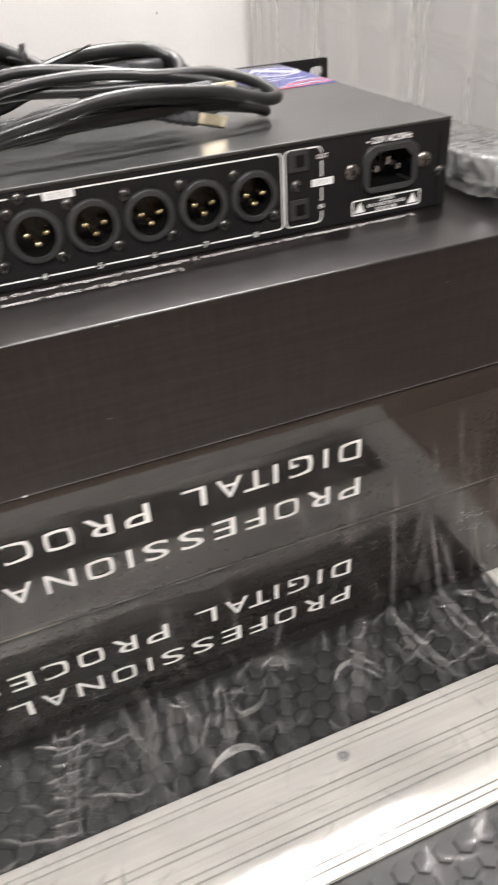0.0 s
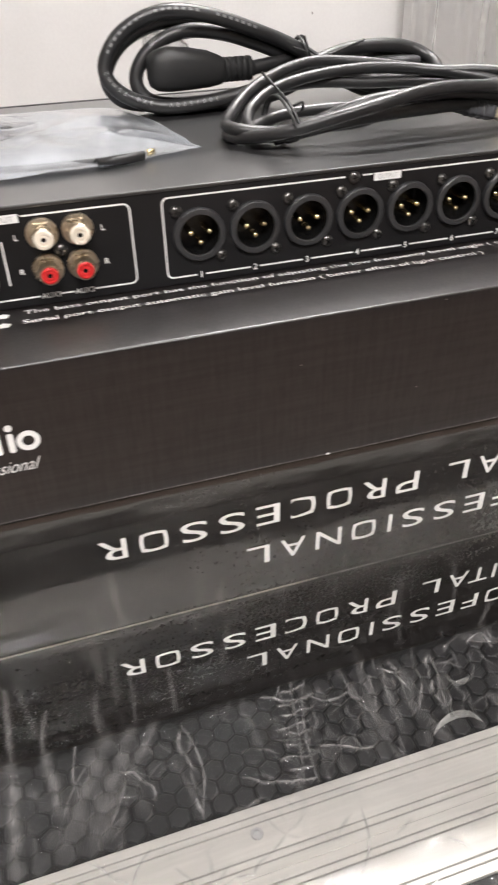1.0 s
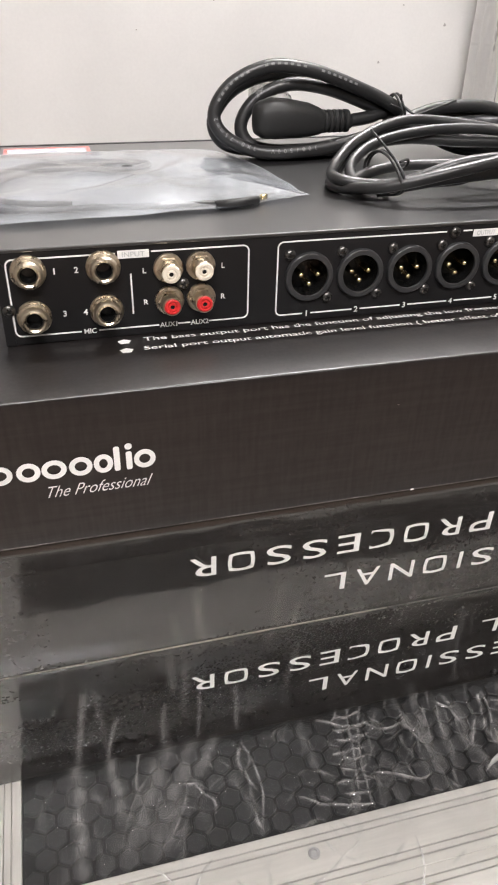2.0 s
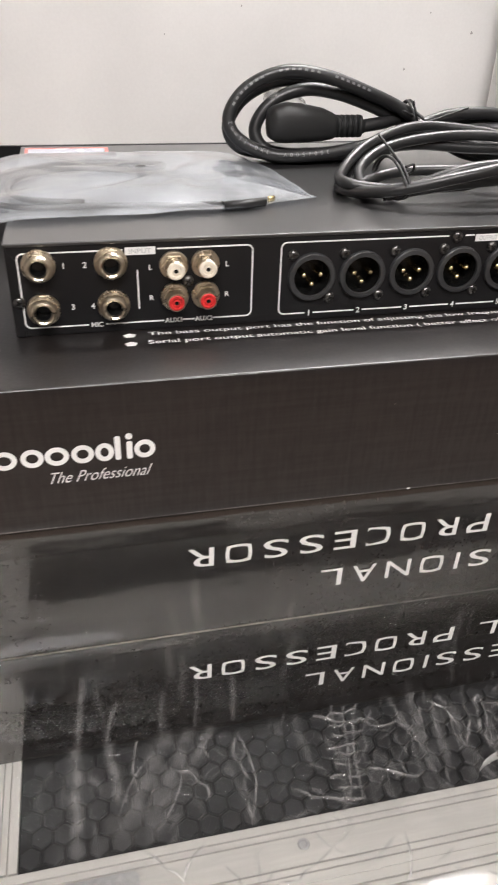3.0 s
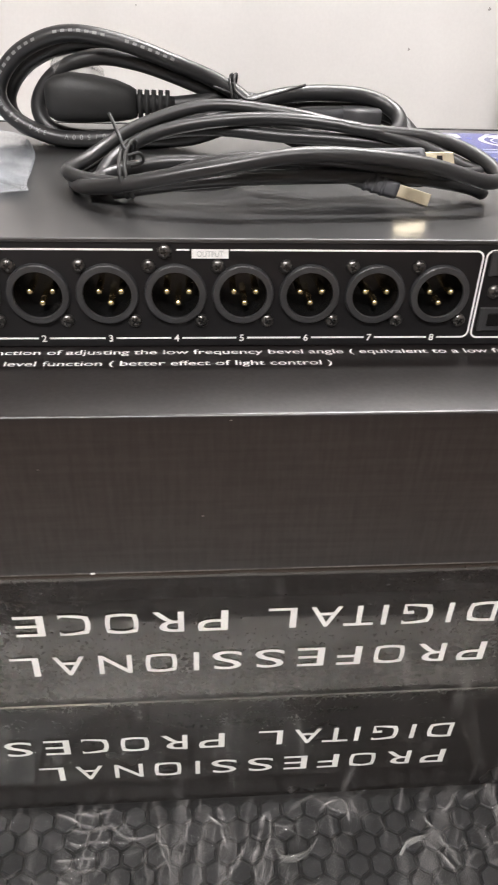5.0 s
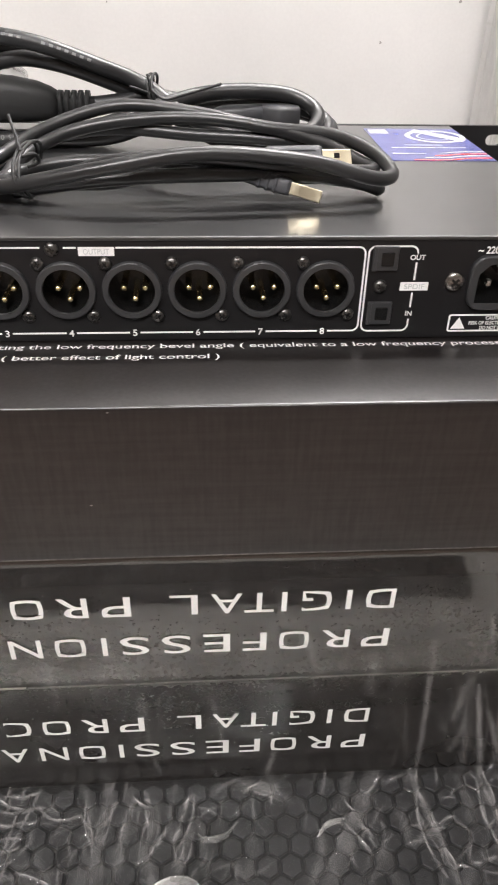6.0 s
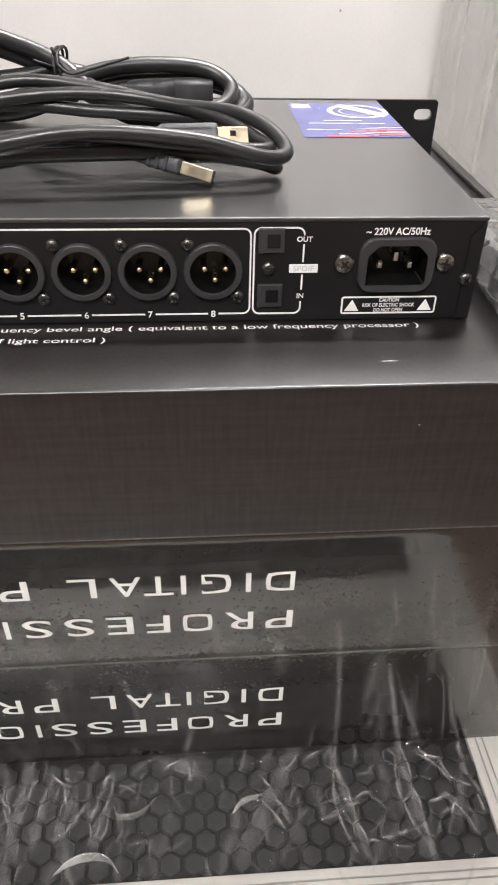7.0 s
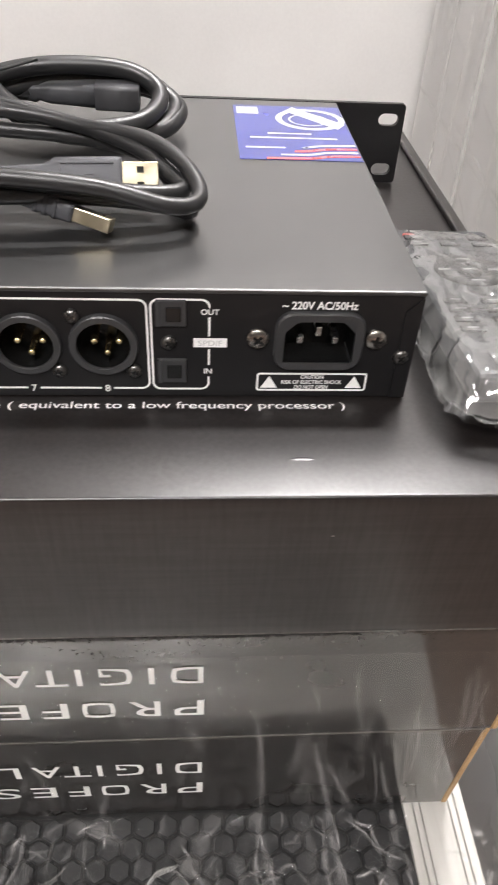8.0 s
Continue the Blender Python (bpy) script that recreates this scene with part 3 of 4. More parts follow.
XLR = [(.110 - .0263 * (8 - k), .2880) for k in range(1, 9)]
IEC = [(.1728, .2818), (.1978, .2818), (.1978, .2944), (.1934, .2988), (.1772, .2988), (.1728, .2944)]


def pierced_panel():
    bm = bmesh.new()
    edges = []

    def loop(points):
        v = [bm.verts.new((x, DY0, z)) for x, z in points]
        edges.extend(bm.edges.new((v[i], v[(i + 1) % len(v)])) for i in range(len(v)))
    loop([(DX0 + .0008, DZ0), (DX1 - .0008, DZ0), (DX1 - .0008, DZ1 - .0016), (DX0 + .0008, DZ1 - .0016)])
    for x, z in XLR:
        loop([(x + .0095 * math.cos(2 * math.pi * i / 28), z + .0095 * math.sin(2 * math.pi * i / 28)) for i in range(28)])
    loop(IEC)
    bmesh.ops.triangle_fill(bm, use_beauty=True, use_dissolve=False, edges=edges)
    ret = bmesh.ops.extrude_face_region(bm, geom=bm.faces[:])
    for v in ret["geom"]:
        if isinstance(v, bmesh.types.BMVert):
            v.co.y += .0012
    bmesh.ops.recalc_face_normals(bm, faces=bm.faces)
    return bm


on_rack("rear_panel", pierced_panel(), PANEL)
on_rack("chassis", box((DX0, DY0 + .016, DZ0), (DX1, DY1, DZ1 - .0020), .0006), STEEL_BLACK)
on_rack("side_wall", box((DX0, DY0 + .0004, DZ0), (DX0 + .0008, DY0 + .016, DZ1 - .0020)), STEEL_BLACK)
on_rack("side_wall", box((DX1 - .0008, DY0 + .0004, DZ0), (DX1, DY0 + .016, DZ1 - .0020)), STEEL_BLACK)
for x0, x1 in ((DX0 + .0002, DX0 + .0045), (DX1 - .0058, DX1 - .0002)):
    bm = bmesh.new()
    inner = x1 if x0 < 0 else x0
    outer = x0 if x0 < 0 else x1
    f = bm.faces.new([bm.verts.new((x, DY0 - .0007, z)) for x, z in ((outer, DZ0), (inner, DZ0), (inner, DZ1 - .0078), (outer, DZ1 - .0022))])
    for v in bmesh.ops.extrude_face_region(bm, geom=[f])["geom"]:
        if isinstance(v, bmesh.types.BMVert):
            v.co.y += .0010
    bmesh.ops.recalc_face_normals(bm, faces=bm.faces)
    on_rack("corner_flange", bm, PANEL, label="folded corner flange of the case")
on_rack("top_cover", box((DX0 - .0004, DY0 - .0006, DZ1 - .0018), (DX1 + .0004, DY1 - .0004, DZ1), .0007, 3), STEEL_BLACK, smooth=False)


def ear_panel():
    """The front plate with its two slotted ears."""
    bm = bmesh.new()
    edges = []

    def loop(points):
        v = [bm.verts.new((x, DY1, z)) for x, z in points]
        edges.extend(bm.edges.new((v[i], v[(i + 1) % len(v)])) for i in range(len(v)))
    loop(round_rect(-.2600, DZ0, .2612, DZ1 + .0002, .002, 3))
    for s in (-1, 1):
        for z in (.3015, .2735):
            cx = .0006 + s * .2515
            loop(arc(cx + .0024, z, .0034, -90, 90, 8) + arc(cx - .0024, z, .0034, 90, 270, 8))
    bmesh.ops.triangle_fill(bm, use_beauty=True, use_dissolve=False, edges=edges)
    ret = bmesh.ops.extrude_face_region(bm, geom=bm.faces[:])
    for v in ret["geom"]:
        if isinstance(v, bmesh.types.BMVert):
            v.co.y += .003
    bmesh.ops.recalc_face_normals(bm, faces=bm.faces)
    return bm


on_rack("front_plate", ear_panel(), PANEL, label="black front plate with slotted rack ears")


def screw_head(r, mat, x, z, parent=None):
    ob = on_rack("screw", lathe([(r, 0), (r, .0006), (r * .85, .0013), (r * .5, .0018), (0, .0019)], 20), mat, (x, DY0, z), smooth=True)
    a = random.uniform(0, 90)
    bm = merge(box((-r * .48, -.0021, -r * .11), (r * .48, -.0016, r * .11)), box((-r * .11, -.0021, -r * .48), (r * .11, -.0016, -r * .12)), box((-r * .11, -.0021, r * .12), (r * .11, -.0016, r * .48)))
    # a raised dark cross stands for the shaded slot
    part("cross_slot", turned(bm, Matrix.Rotation(radians(a), 4, "Y")), DEEP, ob)
    return ob


for k, (x, z) in enumerate(XLR):
    s = on_rack("output_socket", lathe([(.0093, -.011), (.0093, .0020), (.0095, .0023), (.0115, .0022), (.0119, .0018), (.0121, 0)], 48), SOCKET, (x, DY0, z), smooth=False, label="round black three-pin output socket")
    # lining and key are near-black, the shade of the recess put into colour
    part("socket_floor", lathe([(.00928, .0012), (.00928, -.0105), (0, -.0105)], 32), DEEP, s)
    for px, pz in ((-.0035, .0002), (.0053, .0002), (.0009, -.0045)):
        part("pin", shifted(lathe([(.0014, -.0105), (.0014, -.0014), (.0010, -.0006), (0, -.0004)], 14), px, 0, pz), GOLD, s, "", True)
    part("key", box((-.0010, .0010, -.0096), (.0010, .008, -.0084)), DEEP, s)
    screw_head(.0027, SCREW, x - .0100, z + .0112)
    screw_head(.0027, SCREW, x + .0100, z - .0112)
    on_rack("number", words(str(k + 1), 0, .0030, weight=.02), INK, (x, DY0 - .0001, .2690), FACING)

# input jacks
for x, z in ((-.2035, .2995), (-.1712, .2995), (-.2035, .2785), (-.1712, .2790)):
    bm = merge(lathe([(.0077, 0), (.0077, .0012), (.0073, .0017), (.0069, .0018)], 36), lathe([(.0073, .0014), (.0073, .0028), (.0068, .0034), (.0062, .0036)], 12), lathe([(.0064, .0032), (.0062, .0050), (.0056, .0062), (.0047, .0066), (.0040, .0061), (.0036, .0050), (.0035, -.006), (0, -.006)], 36))
    j = on_rack("jack_socket", turned(bm, Matrix.Rotation(random.uniform(0, 1), 4, "Y")), NICKEL, (x, DY0, z), label="nickel-plated microphone jack socket", smooth=False)
    # a near-black plug paints the shade inside the bore
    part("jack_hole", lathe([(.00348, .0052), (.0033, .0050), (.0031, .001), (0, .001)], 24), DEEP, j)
# phono sockets
for x, z, mat in ((-.1422, .2972, RCA_WHITE), (-.1272, .2974, RCA_WHITE), (-.1422, .2817, RCA_RED), (-.1272, .2819, RCA_RED)):
    j = on_rack("phono_socket", merge(lathe([(.0068, 0), (.0068, .0016), (.0064, .0021), (.0050, .0023)], 32), lathe([(.0058, .0020), (.0058, .0032), (.0054, .0036), (.0048, .0036)], 6), lathe([(.0045, .0034), (.0045, .0088), (.0043, .0092), (.0036, .0092)], 32)), NICKEL, (x, DY0, z), label="metal phono socket with coloured insert", smooth=False)
    full = .0042 if mat is RCA_WHITE else .0037
    part("insert", lathe([(full, .0088), (full, .0096), (full - .0004, .0100), (.0026, .0100), (.0023, .0095), (.0019, .0095), (.0018, .0099), (.0011, .0099), (.0010, .0088), (.0010, .004), (0, .004)], 28), mat, j, "", False)
    # dark disc in the bore, its shade painted
    part("hole", lathe([(.0010, .0094), (.0005, .0092), (0, .0092)], 16), DEEP, j)
screw_head(.0028, SCREW, -.1355, .2890)
screw_head(.0028, SCREW, -.2140, .2825)
screw_head(.0028, SCREW, .0010, .3050)
# optical sockets
for z in (.3008, .2772):
    o = on_rack("optical_socket", merge(box((-.0052, -.0012, -.0050), (.0052, .0004, .0050), .0004), box((-.0052, -.0016, -.0050), (-.0036, -.001, .0050), .0002)), SOCKET, (.1335, DY0, z), label="square black optical socket")
    part("shutter", box((-.0018, -.0017, -.0028), (.0034, -.0011, .0028), .0003), DEEP, o)
screw_head(.0028, SCREW, .1325, .2890)
# mains inlet
def shroud():
    outer = round_rect(.1694, .2787, .2012, .3020, .0062)
    bm = bmesh.new()
    # wall between the outer and the six-sided inner outline
    def ring(points, y):
        return [bm.verts.new((x, y, z)) for x, z in points]
    n = 48

    def even(points):
        pts = [Vector(p) for p in points]
        total = [0]
        for a, b in zip(pts, pts[1:] + pts[:1]):
            total.append(total[-1] + (b - a).length)
        out = []
        for i in range(n):
            s = total[-1] * i / n
            k = max(j for j in range(len(pts)) if total[j] <= s + 1e-12)
            a, b = pts[k], pts[(k + 1) % len(pts)]
            out.append(a.lerp(b, (s - total[k]) / max(1e-9, total[k + 1] - total[k])))
        c = Vector((.18525, .2906))
        return sorted(out, key=lambda p: math.atan2(p.y - c.y, p.x - c.x))
    o, q = even(outer), even(IEC)
    o2 = [Vector((.18525, .2906)) + (p - Vector((.18525, .2906))) * .96 for p in o]
    rings = [ring(o, DY0), ring(o, DY0 - .0018), ring(o2, DY0 - .0025), ring(q, DY0 - .0022), ring(q, DY0 + .012)]
    for a, b in zip(rings, rings[1:]):
        for i in range(n):
            bm.faces.new((a[i], a[(i + 1) % n], b[(i + 1) % n], b[i]))
    bm.faces.new(rings[-1])
    bmesh.ops.recalc_face_normals(bm, faces=bm.faces)
    return bm


inlet = on_rack("mains_inlet", shroud(), SOCKET, label="black three-pin mains inlet")
def cavity():
    bm = bmesh.new()
    mid = Vector((.1853, .2906))
    rings = []
    for y in (DY0 - .0018, DY0 + .0115):
        rings.append([bm.verts.new((*(lambda p: (p.x, y, p.y))(mid + (Vector(p) - mid) * .985),)) for p in IEC])
    for i in range(6):
        bm.faces.new((rings[0][i], rings[0][(i + 1) % 6], rings[1][(i + 1) % 6], rings[1][i]))
    bm.faces.new(rings[1])
    return bm


# near-black lining paints the shade inside the inlet
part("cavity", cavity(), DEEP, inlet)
for x, z, tall in ((.1790, .2893, .0014), (.1853, .2930, .0020), (.1916, .2893, .0014)):
    part("blade", box((x - .0010, DY0 + .0010, z - tall), (x + .0010, DY0 + .0125, z + tall), .0004), SILVER, inlet)
screw_head(.0042, SCREW_BRIGHT, .1636, .2908)
screw_head(.0042, SCREW_BRIGHT, .2057, .2908)
screw_head(.0030, SCREW, .2160, .2835)

# printed lines on the rear panel
LW = .0007
def printed(*paths, closed=False):
    for p in paths:
        on_rack("printed_line", ribbon(p, LW, closed=closed), INK, (0, DY0, 0), FACING)


r = .0028
printed(arc(-.2125 + r, .3052 - r, r, 90, 180) + arc(-.2125 + r, .2695 + r, r, 180, 270) + [(-.1835, .2695)],
        [(-.1755, .2695), (-.1475, .2695)], [(-.1385, .2695), (-.1325, .2695)],
        [(-.1235, .2695)] + arc(-.1042 - r, .2695 + r, r, 270, 360) + arc(-.1042 - r, .3052 - r, r, 0, 90) + [(-.1495, .3052)],
        [(-.1655, .3052), (-.2125 + r, .3052)], [(-.1592, .2955), (-.1592, .2762)],
        [(-.0035, .3055)] + arc(-.0900 + r, .3055 - r, r, 90, 180) + arc(-.0900 + r, .2690 + r, r, 180, 270) + [(XLR[0][0] - .0022, .2690)],
        [(.0055, .3055), (.0105, .3055)], [(.0258, .3055)] + arc(.1252 - r, .3055 - r, r, 90, 0)[:-1] + [(.1252, .3020), (.1252, .2690 + r)] + arc(.1252 - r, .2690 + r, r, 0, -90) + [(XLR[7][0] + .0022, .2690)],
        [(.1466, .3035)] + arc(.1466 - r, .3058 - r, r, 0, 90) + arc(.1266 + r, .3058 - r, r, 90, 180) + arc(.1266 + r, .2688 + r, r, 180, 270) + arc(.1466 - r, .2688 + r, r, 270, 360) + [(.1466, .2742)],
        [(.1466, .2990), (.1466, .2915)], [(.1466, .2860), (.1466, .2795)])
printed(*[[(XLR[k][0] + .0022, .2690), (XLR[k + 1][0] - .0022, .2690)] for k in range(7)])
printed(round_rect(.1645, .2684, .2048, .2757, .0008, 3), closed=True)
for s, x, z, w, h in (("INPUT", -.1575, .3045, .0140, .0036), ("OUTPUT", .0182, .3040, .0140, .0036), ("SPDIF", .1470, .2888, .0118, .0036)):
    on_rack("name_plate", plate(round_rect(-w / 2, -h / 2, w / 2, h / 2, .0002, 2), .0002), INK, (x, DY0, z), FACING)
    on_rack("lettering", words(s, w * .72, h * .62), INK_DARK, (x, DY0 - .00025, z), FACING)
for s, x, z, h in (("1", -.1925, .2990, .0028), ("2", -.1830, .2990, .0028), ("3", -.1900, .2790, .0028), ("4", -.1808, .2790, .0028), ("L", -.1530, .2965, .0025), ("R", -.1530, .2815, .0025), ("L", -.1165, .2965, .0025), ("R", -.1165, .2815, .0025),
                   ("MIC", -.1795, .2695, .0025), ("AUX1", -.1430, .2695, .0025), ("AUX2", -.1280, .2695, .0025), ("OUT", .1468, .3012, .0022), ("IN", .1463, .2768, .0022),
                   ("~ 220V AC/50Hz", .1845, .3042, .0031)):
    on_rack("lettering", words(s, .0262 if "220" in s else 0, h, weight=.02), INK, (x, DY0 - .0001, z), FACING)
for s, z, w in (("CAUTION", .2744, .0085), ("RISK OF ELECTRIC SHOCK", .2721, .0225), ("DO NOT OPEN", .2698, .0125)):
    on_rack("lettering", words(s, w, .0017, weight=.02), INK, (.1846, DY0 - .0001, z), FACING)
for x in (.1688, .2004):
    on_rack("warning_triangle", plate([(-.0031, -.0024), (.0031, -.0024), (0, .0028)], .00015), INK, (x, DY0, .2718), FACING)

# stickers on the lid
TOP = DZ1 + .0001
sticker = on_rack("sticker", plate([(.1625, .4610), (.2200, .4610), (.2200, .5420), (.1625, .5420)], .00015), BLUE, (0, 0, TOP), label="glossy blue warranty sticker with a white oval and red stripes")
def on_sticker(name, bm, mat):
    ob = part(name, bm, mat, sticker)
    ob.location.z = .00016
on_sticker("white_block", plate([(.1640, .5270), (.1755, .5270), (.1755, .5390), (.1640, .5390)], .0001), STICKER_WHITE)
on_sticker("oval", ribbon([(.2020 + .0165 * math.cos(a), .5200 + .0155 * math.sin(a)) for a in np.linspace(0, 2 * math.pi, 33)[:-1]], .0034, .0001, closed=True), STICKER_WHITE)
on_sticker("oval_inner", ribbon([(.2010 + .0100 * math.cos(a), .5190 + .0090 * math.sin(a)) for a in np.linspace(0, 2 * math.pi, 33)[:-1]], .0012, .0001, closed=True), STICKER_WHITE)
on_sticker("band", plate([(.1895, .5330), (.1945, .5400), (.2195, .5130), (.2145, .5050)], .00012), STICKER_WHITE)
for x0, x1, y in ((.1690, .2120, .4895), (.1780, .2000, .4960), (.1660, .1850, .4755)):
    on_sticker("print_bar", plate([(x0, y), (x1, y), (x1, y + .0020), (x0, y + .0020)], .0001), STICKER_WHITE)
for k in range(4):
    y = .4625 + k * .0048
    on_sticker("stripe", ribbon(smooth_path([Vector((.1750 + k * .007, y, 0)), Vector((.195, y + .0004, 0)), Vector((.205, y + .0035, 0)), Vector((.2195, y + .0045, 0))], step=5) and [(p.x, p.y) for p in smooth_path([Vector((.1750 + k * .007, y, 0)), Vector((.195, y + .0004, 0)), Vector((.205, y + .0035, 0)), Vector((.2195, y + .0045, 0))], step=5)], .0022, .0001), RED if k % 2 == 0 else STICKER_WHITE)
small = on_rack("sticker", plate([(-.2150, .5200), (-.1600, .5200), (-.1600, .5450), (-.2150, .5450)], .00015), STICKER_WHITE, (0, 0, TOP), label="white sticker with a red border")
edge = part("red_border", ribbon([(-.2135, .5215), (-.1615, .5215), (-.1615, .5435), (-.2135, .5435)], .0022, .0001, closed=True), RED, small)
edge.location.z = .00016

# ---- power cord ----
cord = thing("power_cord", "coiled black mains cord with moulded plug, tied with black wire", "cable", at=(.03, .49, DZ1))


def on(t, name, bm, mat, label="", smooth=True, parent=None):
    return part(name, shifted(bm, *(-t.location)), mat, parent or t, label, smooth)


TURN = [(.034, .500, .3385), (.004, .497, .3510), (-.026, .496, .3605), (-.052, .498, .3625), (-.075, .499, .3530), (-.0865, .497, .3370), (-.080, .493, .3240), (-.058, .488, .3155), (-.028, .485, .3165), (.005, .487, .3215), (.034, .491, .3300),
        (.066, .502, .3360), (.096, .506, .3370), (.120, .507, .3340), (.1325, .498, .3270), (.124, .478, .3215), (.096, .466, .3210), (.066, .472, .3260)]
pts = [(.002, .495, .3305), (.018, .498, .3320), (.034, .503, .3340), (.064, .509, .3280), (.094, .514, .3270), (.121, .513, .3240), (.1345, .500, .3190), (.124, .479, .3150), (.090, .470, .3150), (.064, .478, .3190)]
for k, (dx, dy, dz, grow) in enumerate(((0, -.004, 0, 1.0), (.002, .008, -.006, 1.0), (.004, .002, -.0075, .88))):
    for x, y, z in TURN:
        cx = -.03 if x < .034 else .09
        pts.append((.034 + (x - .034) * (grow if x < .034 else .93 + .015 * k) + dx, y + dy, max(DZ1 + .0043, .335 + (z - .335) * grow + dz)))
pts += [(.034, .500, .3300), (.050, .502, .3255), (.064, .502, .3245)]
line = smooth_path(pts, step=7)
cable = on(cord, "cable", tube(line, .0041, 14), RUBBER)
# print along the outer loop, read clockwise: the rating in letters, the maker's words as bars
run = line[133:76:-1]
marks_on_cord = "300/500V  3X0.75mm2  " + "#######  #######  #########  ########  "
spot, gone, want = 0, 0.0, .030
for q, r2 in zip(run, run[1:]):
    size = (r2 - q).length
    while want <= gone + size and spot < len(marks_on_cord):
        c = marks_on_cord[spot]
        spot += 1
        p = q.lerp(r2, (want - gone) / size)
        want += .0039
        if c == " ":
            continue
        along = (r2 - q).normalized()
        out = (Vector((0, -1, .45)) - along * along.dot(Vector((0, -1, .45)))).normalized()
        m = Matrix.Translation(p + out * .0041) @ Matrix((along, out.cross(along), out)).transposed().to_4x4()
        if c == "#":
            on(cord, "print_bar", turned(box((-.0010, -.0007, -.0004), (.0010, .0007, .00012)), m), PRINT_GREY, "", False, cable)
        else:
            on(cord, "lettering", turned(words(c, 0, {"m": .0017, ".": .0006}.get(c, .0026), .0001, weight=.01), m), PRINT_GREY, "", False, cable)
    gone += size
# plug
def round_body(sections, seg=20, power=.7):
    """A moulded body along x: sections of (x, y, z, half width, half height), softly squared."""
    bm = bmesh.new()
    rings = []
    for x, y, z, w, h in sections:
        ring = []
        for k in range(seg):
            a = 2 * math.pi * k / seg
            c, s = math.cos(a), math.sin(a)
            ring.append(bm.verts.new((x, y + w * math.copysign(abs(c) ** power, c), z + h * math.copysign(abs(s) ** power, s))))
        rings.append(ring)
    for a, b in zip(rings, rings[1:]):
        for k in range(seg):
            bm.faces.new((a[k], a[(k + 1) % seg], b[(k + 1) % seg], b[k]))
    bm.faces.new(rings[0])
    bm.faces.new(rings[-1])
    bmesh.ops.recalc_face_normals(bm, faces=bm.faces)
    return bm


plug = on(cord, "plug", round_body([(-.0625, .490, .3335, .003, .004), (-.061, .490, .3335, .0085, .0085), (-.0575, .490, .3335, .0105, .0105), (-.050, .490, .3340, .0112, .0118), (-.038, .491, .3335, .0108, .0112), (-.026, .492, .3325, .0098, .0098), (-.019, .493, .3315, .0078, .0080), (-.016, .493, .3312, .0062, .0066)]), RUBBER_MATT, "matt black moulded mains plug")
for i in range(5):
    x = -.0152 + i * .0036
    on(cord, "relief_rib", round_body([(x, .494, .3310, .0062, .0068), (x + .0022, .494, .3310, .0060, .0066)]), RUBBER_MATT, parent=plug)
on(cord, "relief_core", round_body([(-.017, .494, .3310, .0045, .0045), (.004, .495, .3305, .0042, .0042)]), RUBBER_MATT, parent=plug)
on(cord, "pin_cover", round_body([(-.060, .506, .343, .006, .006), (-.058, .507, .344, .010, .0085), (-.042, .508, .343, .010, .0085), (-.034, .508, .340, .006, .005)]), COVER, "clear plastic pin cover", parent=plug)
con = on(cord, "connector", round_body([(.062, .502, .3245, .0035, .0035), (.066, .502, .3245, .0046, .0044), (.068, .502, .3248, .0038, .0038), (.073, .502, .3250, .0062, .0050), (.095, .500, .3250, .0074, .0058)]), DARK_GREY, "dark moulded appliance connector")
on(cord, "connector_face", round_body([(.095, .500, .3250, .0084, .0057), (.1155, .499, .3248, .0084, .0057)], 24, .3), GREY_PLASTIC, parent=con)
# wire ties
def tie(t, x, y, z, ry, rz, tails):
    loop = [Vector((x + .0012 * math.sin(a * 2), y + ry * math.cos(a), z + rz * math.sin(a))) for a in np.linspace(0, 2 * math.pi, 29)[:-1]]
    w = on(t, "wire_tie", tube(loop, .0008, 8, True), RUBBER_MATT, "twisted black wire tie")
    loop2 = [q + Vector((.0022, .0003, .0002)) for q in loop]
    on(t, "wire_turn", tube(loop2, .0008, 8, True), RUBBER_MATT, parent=w)
    for tail in tails:
        on(t, "wire_end", tube(smooth_path([Vector(q) for q in tail], step=5), .0007, 8), RUBBER_MATT, parent=w)


tie(cord, .034, .497, .3360, .014, .0095, ([(.035, .483, .340), (.042, .480, .336), (.052, .481, .338), (.072, .485, .343)], [(.034, .484, .338), (.030, .481, .340), (.024, .480, .342)], [(.034, .486, .3435), (.0335, .4855, .3455), (.033, .486, .3470)]))

# ---- usb lead ----
lead = thing("usb_cable", "coiled black usb lead with metal plugs, tied with black wire", "cable", at=(.05, .40, DZ1))
LOOP = [(-.0400, .398, .3140), (-.0335, .424, .3180), (-.012, .443, .3275), (.020, .450, .3330), (.056, .448, .3320), (.092, .440, .3290), (.122, .424, .3275), (.138, .404, .3225), (.1435, .387, .3195), (.133, .379, .3210), (.105, .3755, .3260), (.060, .372, .3290), (.018, .371, .3255), (-.022, .379, .3165)]
pts = [(.0580, .3965, .3205), (.046, .402, .3215), (.030, .415, .3200), (.000, .418, .3190), (-.020, .412, .3165), (-.030, .400, .3150), (-.020, .388, .3150)]
for k, (dx, dy, dz, sx, sy) in enumerate(((.003, .002, .001, .90, .80), (.0, -.002, .0035, 1.0, 1.0), (-.001, .003, -.0045, .975, .84))):
    for i, (x, y, z) in enumerate(LOOP):
        wob = .0015 * math.sin(i * 1.7 + k * 2.3)
        pts.append((.053 + (x - .053) * sx + dx, .410 + (y - .410) * sy + dy + wob, max(DZ1 + .0036, z + dz + wob)))
pts += [(.000, .384, .3180), (.024, .384, .3190), (.042, .388, .3230), (.058, .3910, .3265)]
